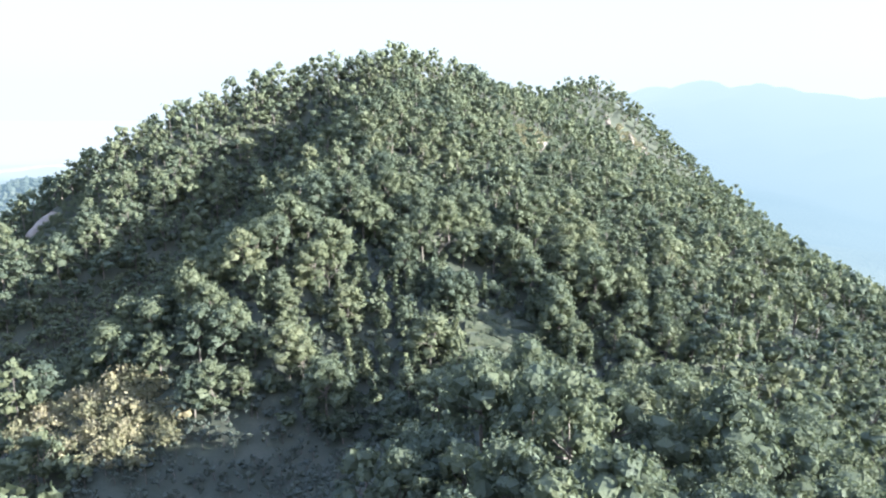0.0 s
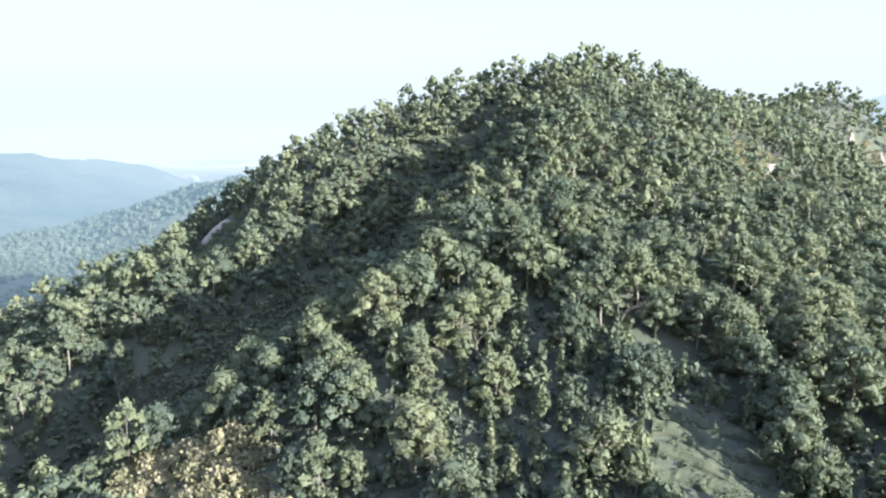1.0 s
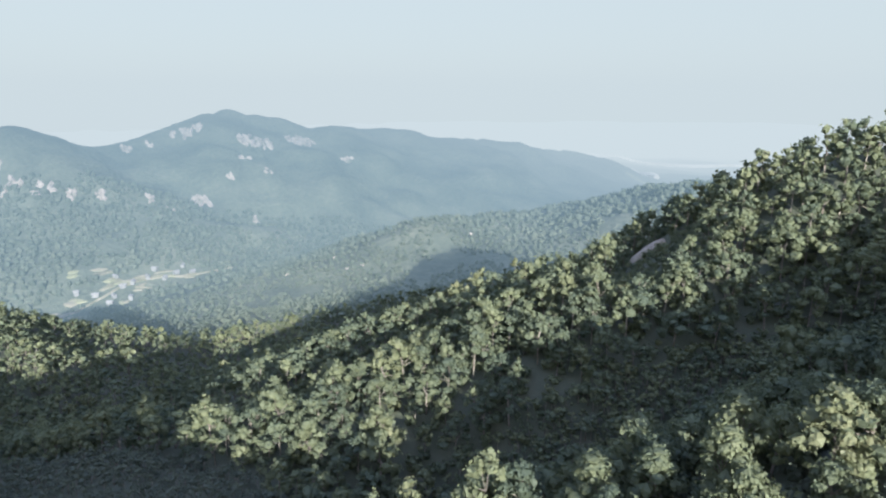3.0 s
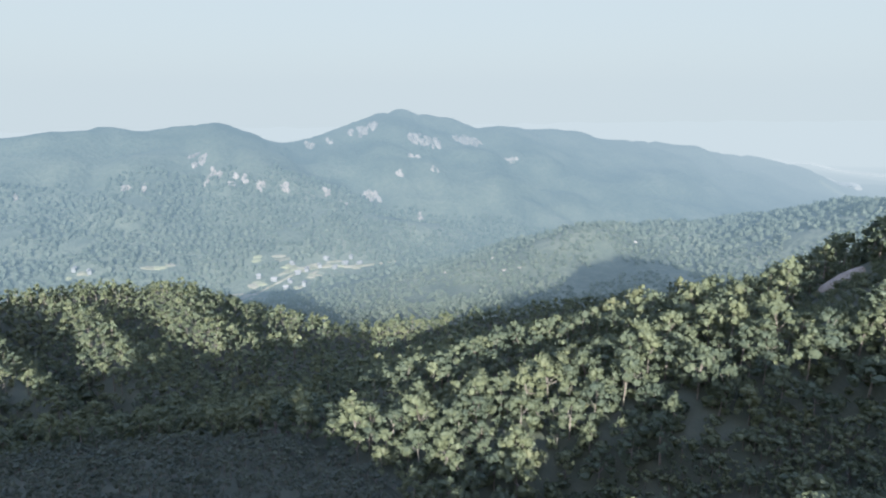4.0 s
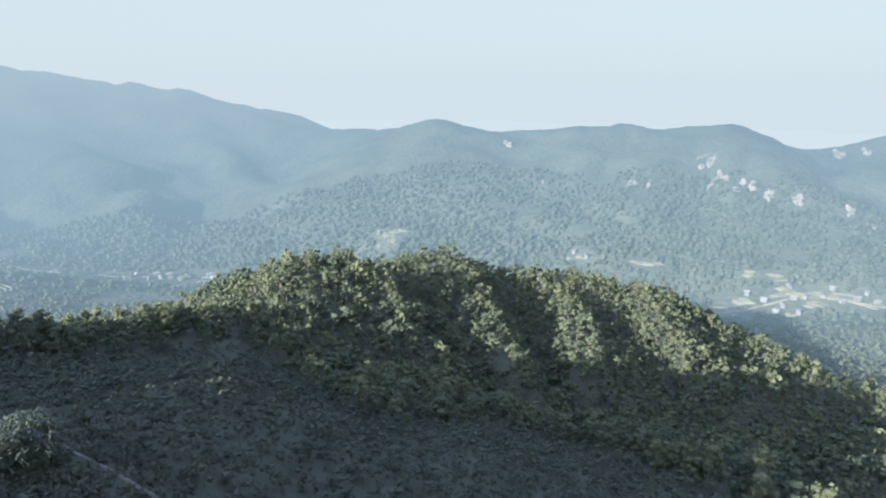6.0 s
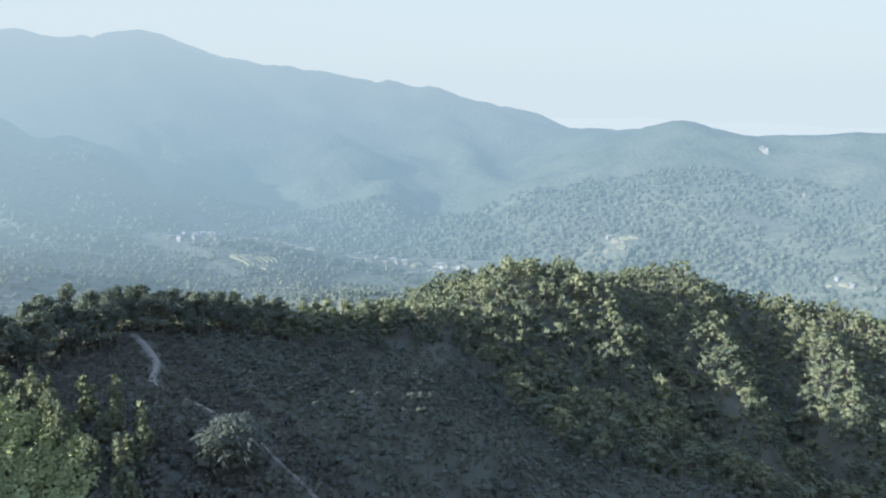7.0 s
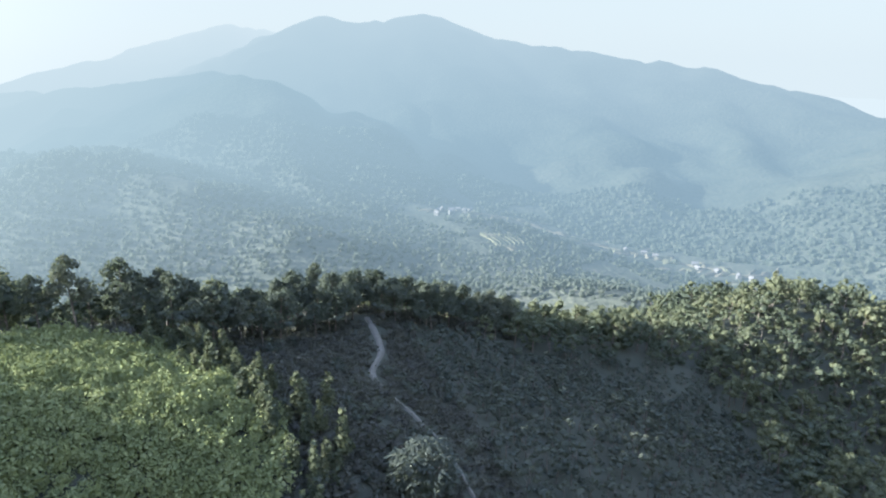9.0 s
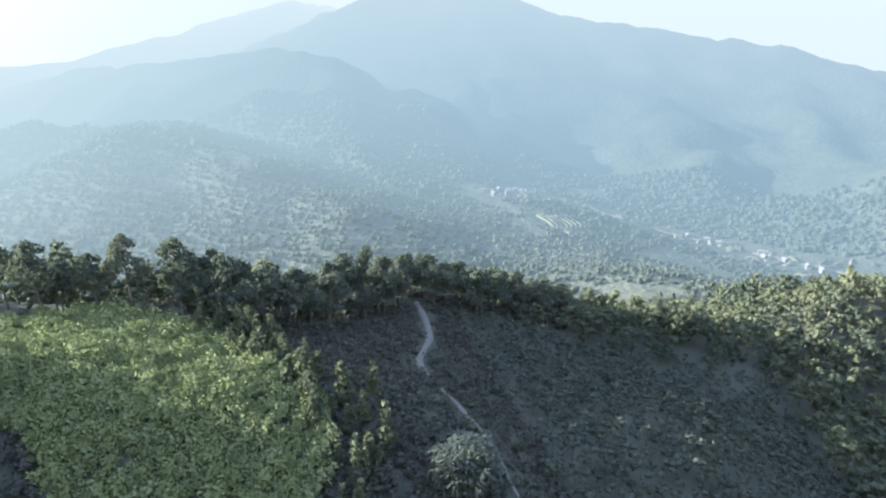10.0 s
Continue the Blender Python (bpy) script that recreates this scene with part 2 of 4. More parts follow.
# hill under the start of the flight, and its crest to the west
RIDGES.append(([(80, 0, 74), (46, -14, 82), (10, -22, 86), (-26, -26, 83), (-44, -40, 75), (-70, -62, 66), (-93, -72, 57), (-126, -70, 51), (-145, -74, 47), (-167, -77, 44), (-200, -87, 45), (-213, -88, 43)], 0.50, 0.46, 7))
RIDGES.append(([(-213, -88, 43), (-241, -98, 28), (-265, -106, 24), (-303, -95, 25), (-320, -80, 15), (-340, -62, 6), (-363, -45, 5), (-386, -11, -5), (-383, 25, -17), (-379, 54, -29), (-384, 84, -46), (-388, 120, -66)], 0.50, 0.55, 5))
# spurs of the western crest
RIDGES.append(([(-205, -86, 45), (-208, -70, 36), (-203, -55, 30), (-200, -38, 23), (-192, -20, 10), (-182, 5, -8)], 1.0, 1.0, 3))
RIDGES.append(([(-303, -95, 25), (-278, -70, 21), (-255, -49, 20), (-228, -24, 20), (-212, -11, 18), (-200, 8, 5), (-192, 30, -12)], 0.80, 0.80, 3))
RIDGES.append(([(-340, -62, 8), (-316, -36, 8), (-285, -18, 9), (-243, 2, 12), (-232, 18, 0), (-222, 40, -18)], 0.75, 0.75, 3))
RIDGES.append(([(-386, -11, -3), (-350, 5, -1), (-314, 14, -1), (-290, 27, -8), (-268, 46, -26)], 0.60, 0.60, 4))
# shoulder under the bright bushes
RIDGES.append(([(4, -16, 84.5), (-26, -13, 82), (-42, -12, 80.5), (-49, -9, 76), (-58, -2, 64)], 0.40, 0.46, 6))
# unseen knoll added to the start hill to throw shade on the bush slope
RIDGES.append(([(-14, -10, 90.2), (-13, -3, 91.2), (-11, 8, 89)], 0.9, 0.9, 3))
# bench with the path
RIDGES.append(([(-70, -62, 66), (-68, -45, 65.5), (-67, -15, 66.5), (-70, 0, 64), (-77, 20, 51), (-90, 42, 31)], 0.55, 0.35, 5))
# spur from the start hill north to the saddle
RIDGES.append(([(10, -22, 86), (9, 20, 75), (7, 50, 68), (5, 72, 62), (0, 92, 52), (-6, 104, 48)], 0.62, 0.34, 8))
FAR_RIDGES = []
# sunlit spur over the valley
FAR_RIDGES.append(([(-640, 540, -50), (-645, 450, -44), (-595, 335, -26), (-600, 235, -58), (-630, 165, -86), (-640, 90, -108)], 0.30, 0.42, 20))
FAR_RIDGES.append(([(-526, 541, -18), (-480, 585, 2), (-443, 615, 2), (-360, 700, -20)], 0.35, 0.35, 20))
# western range with the pale cliffs
FAR_RIDGES.append(([(-976, -482, 44), (-1043, -350, 28), (-1075, -220, 36), (-1114, -74, 40), (-1172, 15, -4), (-1240, 130, 28), (-1309, 252, 56), (-1275, 432, 27), (-1304, 627, 12), (-1378, 913, -27), (-1435, 1179, -68)], 0.5, 0.32, 20))
FAR_RIDGES.append(([(-1114, -74, 40), (-1000, -60, -20), (-900, -40, -70)], 0.4, 0.4, 20))
FAR_RIDGES.append(([(-1309, 252, 56), (-1130, 190, -20), (-1000, 180, -60), (-900, 200, -90)], 0.4, 0.4, 20))
FAR_RIDGES.append(([(-1043, -350, 28), (-930, -300, -10), (-820, -240, -60)], 0.4, 0.4, 20))
# southern range
FAR_RIDGES.append(([(-976, -482, 44), (-1074, -737, 16), (-976, -1119, 94), (-792, -1358, 134), (-640, -1480, 165), (-502, -1580, 220), (-390, -1610, 196), (-284, -1626, 206), (-110, -1760, 150), (60, -1840, 60), (200, -1900, 20)], 0.4, 0.36, 25))
FAR_RIDGES.append(([(-792, -1358, 134), (-700, -1060, 40), (-620, -860, -10), (-560, -700, -45)], 0.42, 0.42, 20))
FAR_RIDGES.append(([(-976, -1119, 94), (-860, -900, 10), (-760, -720, -35)], 0.42, 0.42, 20))
FAR_RIDGES.append(([(-284, -1626, 206), (-330, -1300, 90), (-330, -1050, 20), (-300, -860, -20)], 0.42, 0.42, 20))
FAR_RIDGES.append(([(60, -1500, 60), (-20, -1150, 90), (-72, -945, 80), (-84, -840, 45), (-90, -742, 14), (-140, -586, -30), (-170, -500, -48)], 0.36, 0.5, 12))
FAR_RIDGES.append(([(420, -1500, 40), (160, -1333, 62), (-20, -1150, 80)], 0.4, 0.4, 20))
FAR_RIDGES.append(([(420, -760, 10), (205, -700, 10), (97, -634, 30), (0, -560, 8), (-80, -470, -18)], 0.34, 0.34, 20))
FAR_RIDGES.append(([(700, -1750, 40), (475, -1880, 54), (-25, -2250, 227), (-300, -2400, 200)], 0.4, 0.4, 40))
# far hills to the north east
FAR_RIDGES.append(([(900, 1500, 60), (500, 1900, 100), (100, 2300, 60)], 0.35, 0.35, 40))


def ridge_height(x, y, ridge):
    pts, left, right, soft = ridge
    best = np.full(x.shape, -1e3)
    for (x0, y0, z0), (x1, y1, z1) in zip(pts, pts[1:]):
        dx, dy = x1 - x0, y1 - y0
        s = np.clip(((x - x0) * dx + (y - y0) * dy) / (dx * dx + dy * dy), 0, 1)
        ex, ey = x - (x0 + s * dx), y - (y0 + s * dy)
        d = np.sqrt(ex * ex + ey * ey)
        side = (dx * (y - y0) - dy * (x - x0)) / (np.hypot(dx, dy) * (d + 4.0))
        k = right + (left - right) * np.clip(0.5 + 0.5 * side, 0, 1)
        best = np.maximum(best, z0 + s * (z1 - z0) - k * (np.sqrt(d * d + soft * soft) - soft))
    return best


# gullies: line, depth and half width
GROOVES = [([(-250, -93), (-240, -75), (-229, -56), (-214, -36), (-204, -18), (-194, 10)], 10.0, 9.0), ([(-322, -74), (-298, -52), (-270, -35), (-240, -14), (-222, 8)], 9.0, 9.0),
           ([(-74, 214), (-85, 184), (-94, 157), (-103, 133), (-113, 112)], 18.0, 21.0), ([(-170, 152), (-175, 126), (-184, 102), (-200, 78)], 8.0, 8.0)]


def line_distance(x, y, line):
    best = np.full(x.shape, 1e6)
    for (x0, y0), (x1, y1) in zip(line, line[1:]):
        dx, dy = x1 - x0, y1 - y0
        s = np.clip(((x - x0) * dx + (y - y0) * dy) / (dx * dx + dy * dy), 0, 1)
        best = np.minimum(best, np.hypot(x - x0 - s * dx, y - y0 - s * dy))
    return best


def height(x, y):
    """Ground height at arrays x, y."""
    x, y = np.asarray(x, float), np.asarray(y, float)
    shape = x.shape
    x, y = x.ravel(), y.ravel()
    d = np.hypot(x + 60, y - 60)
    wx = x + 16 * value_noise(x, y, 60.0, 5) + np.clip((d - 450) / 300, 0, 1) * 30 * value_noise(x, y, 190.0, 15)
    wy = y + 16 * value_noise(x, y, 60.0, 6) + np.clip((d - 450) / 300, 0, 1) * 30 * value_noise(x, y, 190.0, 16)
    base = np.clip(11 + 0.163 * x + 0.025 * y, -128, -42) - np.clip((x - 60) * 0.12, 0, 60) + (10 + 14 * np.clip((d - 330) / 150, 0, 1)) * value_noise(x, y, 140.0, 7)
    base = base - np.clip((d - 1500) * 0.05, 0, 40)
    near = [base] + [ridge_height(0.5 * x + 0.5 * wx, 0.5 * y + 0.5 * wy, r) for r in RIDGES]
    far = [base] + [ridge_height(wx, wy, r) for r in FAR_RIDGES]
    out = []
    for stack, soft in ((near, 2.5), (far, 8.0)):
        a = np.stack(stack)
        top = a.max(0)
        out.append(top + soft * np.log(np.exp(np.clip((a - top) / soft, -30, 0)).sum(0)))
    z = np.maximum(out[0], out[1])
    for cut, deep, half in GROOVES:
        z = z - deep * np.exp(-(line_distance(x, y, cut) / half) ** 2)
    rough = np.clip((d - 420) / 500, 0, 1)
    z = z + 3.0 * value_noise(x, y, 26.0, 1) + 1.2 * value_noise(x, y, 9.0, 2)
    fold = np.abs(value_noise(x, y, 120.0, 3)) + 0.5 * np.abs(value_noise(x, y, 55.0, 4))
    z = z - rough * 52 * (0.22 - fold) * np.clip((z - base) / 40, 0, 1) * (1 - 0.4 * np.clip((z - base - 80) / 55, 0, 1))
    return z.reshape(shape)


def spread(dense0, dense1, step, mid, mid_step, far, far_step):
    """Grid lines: dense in the middle, wider further out."""
    a = list(np.arange(dense0, dense1 + 0.1, step))
    left, right = [], []
    v = dense0 - mid_step
    while v > -far:
        left.append(v)
        v -= mid_step if v > -mid else far_step
    v = dense1 + mid_step
    while v < far:
        right.append(v)
        v += mid_step if v < mid else far_step
    return np.array(left[::-1] + a + right)


def grid_mesh(name, xs, ys, keep, material):
    gx, gy = np.meshgrid(xs, ys)
    gz = height(gx, gy)
    nx, ny = len(xs), len(ys)
    idx = np.arange(nx * ny).reshape(ny, nx)
    quads = np.stack([idx[:-1, :-1], idx[:-1, 1:], idx[1:, 1:], idx[1:, :-1]], -1).reshape(-1, 4)
    cx = (gx[:-1, :-1] + gx[1:, 1:]).ravel() / 2
    cy = (gy[:-1, :-1] + gy[1:, 1:]).ravel() / 2
    quads = quads[keep(cx, cy)]
    used, inv = np.unique(quads, return_inverse=True)
    v = np.stack([gx.ravel(), gy.ravel(), gz.ravel()], -1)[used]
    return mesh_object(name, v, inv.reshape(-1, 4), [material], smooth=True)

def mesh_object(name, verts, faces, materials, index=None, tint=None, smooth=False, parent=None, normals=None):
    """One mesh object from arrays of corners and of faces with three or four corners each."""
    me = bpy.data.meshes.new(name)
    n, k = faces.shape
    me.vertices.add(len(verts))
    me.vertices.foreach_set("co", np.ascontiguousarray(verts, np.float32).ravel())
    me.loops.add(n * k)
    me.loops.foreach_set("vertex_index", np.ascontiguousarray(faces, np.int32).ravel())
    me.polygons.add(n)
    me.polygons.foreach_set("loop_start", np.arange(0, n * k, k, dtype=np.int32))
    me.polygons.foreach_set("use_smooth", np.full(n, smooth))
    for m in materials:
        me.materials.append(m)
    if index is not None:
        me.polygons.foreach_set("material_index", np.ascontiguousarray(index, np.int32))
    if tint is not None:
        a = me.attributes.new("tint", "FLOAT", "POINT")
        a.data.foreach_set("value", np.ascontiguousarray(tint, np.float32))
    me.update(calc_edges=True)
    if normals is not None:
        a = me.attributes.new("custom_normal", "FLOAT_VECTOR", "POINT")
        a.data.foreach_set("vector", np.ascontiguousarray(normals, np.float32).ravel())
    ob = new(name, me)
    ob.parent = parent
    return ob


# ---- ground ----
NEAR = (-420.0, 240.0, -200.0, 460.0)
XS = spread(-420, 240, 4.0, 1400, 16.0, 4600, 110.0)
YS = spread(-200, 460, 4.0, 2000, 18.0, 4600, 110.0)


def inside(x, y):
    return (x > NEAR[0]) & (x < NEAR[1]) & (y > NEAR[2]) & (y < NEAR[3])


tagged(grid_mesh("ground", XS, YS, inside, M_SOIL), "steep hillside of dark soil, leaf litter and dry grass", "ground", kind="structure")
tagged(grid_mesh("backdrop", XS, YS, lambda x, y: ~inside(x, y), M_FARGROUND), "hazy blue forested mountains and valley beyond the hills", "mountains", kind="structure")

# ---- plants: shapes ----

def ico(level):
    b = bmesh.new()
    bmesh.ops.create_icosphere(b, subdivisions=level, radius=1.0)
    v = np.array([p.co[:] for p in b.verts])
    f = np.array([[p.index for p in q.verts] for q in b.faces])
    b.free()
    return v, f


ICO1, ICO2 = ico(1), ico(2)


def turned(rng, n):
    """n random directions."""
    d = rng.normal(size=(n, 3))
    return d / np.linalg.norm(d, axis=1)[:, None]


def leaves_on(rng, centre, radius, count, size, droop=0.0, up=0.25, long=1.25):
    """Folded leaf tufts over a lump: corners and triangles."""
    d = turned(rng, count)
    d[:, 2] = np.abs(d[:, 2]) * (1 - droop) + d[:, 2] * droop + up * rng.random(count) - 0.12
    d /= np.linalg.norm(d, axis=1)[:, None]
    c = centre + d * radius * (0.76 + 0.56 * rng.random((count, 1)))
    nrm = d + 0.75 * turned(rng, count)
    nrm /= np.linalg.norm(nrm, axis=1)[:, None]
    a = np.cross(nrm, turned(rng, count))
    a /= np.linalg.norm(a, axis=1)[:, None] + 1e-6
    b = np.cross(nrm, a)
    s = size * (0.6 + 0.8 * rng.random((count, 1)))
    p0, p1 = c - a * s * long * 0.5, c + a * s * long * 0.5
    p2, p3 = c + b * s * 0.5 + nrm * s * 0.22, c - b * s * 0.5 + nrm * s * 0.18
    v = np.stack([p0, p3, p1, p2], 1).reshape(-1, 3)
    k = np.arange(count)[:, None] * 4
    f = np.concatenate([k + [0, 1, 2], k + [0, 2, 3]], 1).reshape(-1, 3)
    soft = 0.42 * d + 0.72 * nrm
    return v, f, np.repeat(soft / np.linalg.norm(soft, axis=1)[:, None], 4, axis=0)


def joined(pieces):
    """Pieces (corners, faces, corner normals) as one."""
    n = np.cumsum([0] + [len(p[0]) for p in pieces])
    return np.concatenate([p[0] for p in pieces]), np.concatenate([p[1] + k for p, k in zip(pieces, n)]), np.concatenate([p[2] for p in pieces])


def blob(rng, centre, radius, squash, level):
    v, f = (ICO1, ICO2)[level - 1]
    n = v + 0.55 * rng.normal(size=v.shape)
    n = n / np.linalg.norm(n, axis=1)[:, None]
    v = v * (radius * (0.62 + 0.66 * rng.random((len(v), 1))))
    v = v * [1, 1, squash] + centre
    return v, f, n


def limb(p0, p1, r0, r1, sides=5):
    p0, p1 = np.array(p0, float), np.array(p1, float)
    ax = p1 - p0
    ax /= np.linalg.norm(ax)
    u = np.cross(ax, [0.3, 0.9, 0.2])
    u /= np.linalg.norm(u)
    w = np.cross(ax, u)
    a = np.arange(sides) * 2 * math.pi / sides
    ring = np.cos(a)[:, None] * u + np.sin(a)[:, None] * w
    v = np.concatenate([p0 + ring * r0, p1 + ring * r1])
    i = np.arange(sides)
    j = (i + 1) % sides
    f = np.concatenate([np.stack([i, j, j + sides], 1), np.stack([i, j + sides, i + sides], 1)])
    return v, f, np.concatenate([ring, ring])


def broadleaf(rng, tall=11.0, wide=4.0, deep=7.0, lumps=14, leaves=70, size=0.55, level=1, sides=6):
    """A spreading forest tree: trunk with limbs, and a deep crown of leafy lumps. Returns wood and crown."""
    bend = rng.normal(size=2) * 0.5
    fork = np.array([bend[0] * 0.5, bend[1] * 0.5, tall - 0.72 * deep])
    wood = [limb((0, 0, -1.6), fork, 0.26, 0.17, sides)]
    crown = []
    for i in range(lumps):
        a = i * 2.4 + rng.random() * 0.9
        q = (i + 0.4) / lumps                        # 0 at the top, 1 at the skirt
        r = wide * (0.12 + 0.66 * math.sin(min(1.0, 1.25 * q) * math.pi / 2)) * (0.8 + 0.35 * rng.random())
        zz = tall - 1.1 - (deep - 1.8) * q ** 1.25 + rng.normal() * 0.3
        c = np.array([bend[0] * (1 - q) + r * math.cos(a), bend[1] * (1 - q) + r * math.sin(a), zz])
        rad = wide * (0.22 + 0.17 * rng.random())
        crown.append(blob(rng, c - [0, 0, rad * 0.1], rad * 0.88, 0.7 + 0.35 * rng.random(), level))
        crown.append(leaves_on(rng, c, rad, leaves, size, droop=0.45))
        if i % 3 == 0:
            wood.append(limb(fork - [0, 0, 0.6 * rng.random()], c, 0.12, 0.04, max(3, sides - 2)))
    return joined(wood), joined(crown)


def pine(rng, tall=13.0, wide=3.4, tiers=6, leaves=52, size=0.48, level=1):
    """A ridge-top pine: long bare trunk, flat layered crown."""
    lean = rng.normal(size=2) * 0.5
    top = np.array([lean[0], lean[1], tall])
    wood = [limb((0, 0, -1.0), top * [1, 1, 0.96], 0.24, 0.06, 6)]
    crown = []
    for i in range(tiers):
        h = 0.40 + 0.58 * i / (tiers - 1)
        reach = wide * (1.05 - 0.62 * i / (tiers - 1)) * (0.75 + 0.4 * rng.random())
        for j in range(3 if i < tiers - 1 else 1):
            a = rng.random() * 6.28 + j * 2.1
            base = top * [h, h, h]
            c = base + np.array([math.cos(a) * reach * 0.62, math.sin(a) * reach * 0.62, 0.5]) * (1 if i < tiers - 1 else 0.2)
            wood.append(limb(base, c, 0.08, 0.03, 3))
            crown.append(blob(rng, c, reach * 0.30, 0.5, level))
            crown.append(leaves_on(rng, c, reach * 0.52, leaves, size, droop=0.4))
    return joined(wood), joined(crown)


def spire(rng, tall=7.5, wide=1.3, leaves=110, size=0.7):
    """A narrow young tree with an upright pointed crown."""
    wood = limb((0, 0, -0.6), (0, 0, tall * 0.9), 0.13, 0.03, 5)
    crown = []
    n = 6
    for i in range(n):
        q = i / (n - 1)
        c = np.array([rng.normal() * 0.2, rng.normal() * 0.2, tall * (0.26 + 0.66 * q)])
        r = wide * (1.0 - 0.72 * q) * (0.8 + 0.4 * rng.random())
        crown.append(blob(rng, c, r * 0.75, 1.2, 1))
        crown.append(leaves_on(rng, c, r, max(8, int(leaves * (1 - 0.7 * q) / 4)), size, droop=0.6))
    return wood, joined(crown)


def shrub(rng, wide=1.5, tall=1.8, lumps=4, leaves=22, size=0.5, core=0.7):
    stems, crown = [], []
    for i in range(lumps):
        a = rng.random() * 6.28
        r = wide * 0.5 * rng.random()
        c = np.array([r * math.cos(a), r * math.sin(a), tall * (0.35 + 0.4 * rng.random())])
        rad = wide * (0.42 + 0.2 * rng.random())
        stems.append(limb((0, 0, -0.4), c, 0.05, 0.02, 3))
        crown.append(blob(rng, c, rad * core, 0.9, 1))
        crown.append(leaves_on(rng, c, rad, leaves, size, droop=0.2))
    return joined(stems), joined(crown)


def thing(name, pieces, label, category, group):
    """A thing from (part name, (corners, faces), material) rows, under an Empty at its foot."""
    root = new(name)
    root.empty_display_size = 0.5
    for part_name, (v, f, *n), material in pieces:
        mesh_object(part_name, v, f, [material], tint=np.zeros(len(v)), parent=root, normals=n[0] if n else None)
    return tagged(root, label, category, group)


# ---- plants: where they stand ----
rng = np.random.default_rng(7)


def jittered(x0, x1, y0, y1, step):
    gx, gy = np.meshgrid(np.arange(x0, x1, step), np.arange(y0, y1, step))
    gx[1::2] += step / 2
    x = gx.ravel() + rng.uniform(-0.42, 0.42, gx.size) * step
    y = gy.ravel() + rng.uniform(-0.42, 0.42, gy.size) * step
    return x, y


PATH = [(-69.7, -62.5), (-69.9, -57.9), (-69.9, -52.2), (-69.0, -46.9), (-66.4, -39.3), (-65.2, -34.4), (-65.5, -28.9), (-66.6, -24.6), (-67.8, -22.2), (-68.8, -18.6), (-69.7, -14.2), (-69.8, -8.1), (-70.0, -4.0), (-72.0, 6.0)]


def near_line(x, y, line, reach):
    """Whether points lie within reach of a line."""
    hit = np.zeros(np.shape(x), bool)
    for (x0, y0), (x1, y1) in zip(line, line[1:]):
        dx, dy = x1 - x0, y1 - y0
        s = np.clip(((x - x0) * dx + (y - y0) * dy) / (dx * dx + dy * dy), 0, 1)
        hit |= np.hypot(x - x0 - s * dx, y - y0 - s * dy) < reach
    return hit


def in_ellipse(x, y, cx, cy, rx, ry, turn=0.0):
    c, s = math.cos(radians(turn)), math.sin(radians(turn))
    u, v = (x - cx) * c + (y - cy) * s, -(x - cx) * s + (y - cy) * c
    return (u / rx) ** 2 + (v / ry) ** 2 < 1


def bench(x, y):
    """The open scrub slope round the path, below the pines."""
    return (x > -104 + 0.25 * np.maximum(0, -20 - y)) & (x < -26) & (y > -61 + 0.85 * np.maximum(0, x + 68)) & (y < 45)


def lime_slope(x, y):
    return (in_ellipse(x, y, -37, -13, 14, 19, 18) | in_ellipse(x, y, -24, -20, 13, 15)) & (y > -36)


def gully(x, y):
    return in_ellipse(x, y, -96, 152, 50, 12, 62)


def hollow(x, y):
    """Shaded hollows with low growth only."""
    return in_ellipse(x, y, -36, 74, 34, 26) | gully(x, y) | in_ellipse(x, y, -112, 40, 66, 44)


def thicket(x, y):
    """Small trees and tall scrub west of the path."""
    return (bench(x, y) | in_ellipse(x, y, -112, 40, 66, 44) | shady(x, y)) & (x < -77) | in_ellipse(x, y, -36, 74, 34, 26)


def terrace(x, y):
    return in_ellipse(x, y, 1, 120, 9, 9)


def clearing(x, y):
    return in_ellipse(x, y, -144, 188, 27, 8, -46) | in_ellipse(x, y, -146, 199, 12, 6, -5)


def brush(x, y):
    """Low pale brush at the end of the western branch."""
    return in_ellipse(x, y, -68, 98, 17, 8, -8)


def scars(x, y):
    return in_ellipse(x, y, 8, 246, 9, 18, -8) | in_ellipse(x, y, 64, 384, 13, 12)


def start_hill(x, y):
    return in_ellipse(x, y, -2, -10, 26, 20)


def shady(x, y):
    """Low woods on the north side of the crest, west of the path."""
    return (x > -150 + 0.4 * (y + 62)) & (x < -84) & (y > -62) & (y < 60)


def western(x, y):
    """The closely wooded crest and spurs in the west."""
    return (x < -88) & (y < 48)


def in_view(x, y):
    """The land that the flight looks over, and what throws shade on it."""
    east = np.where(y > 60, 88 + 0.47 * (y - 70), np.where(y > 30, 60, 30))
    north = (y < 262) | (x > -95 + 0.55 * (y - 262)) | (x < -260)
    west = (y > 45) | (x > -430)
    return (x < east) & north & west & (y > -132) & (height(x, y) > -75)


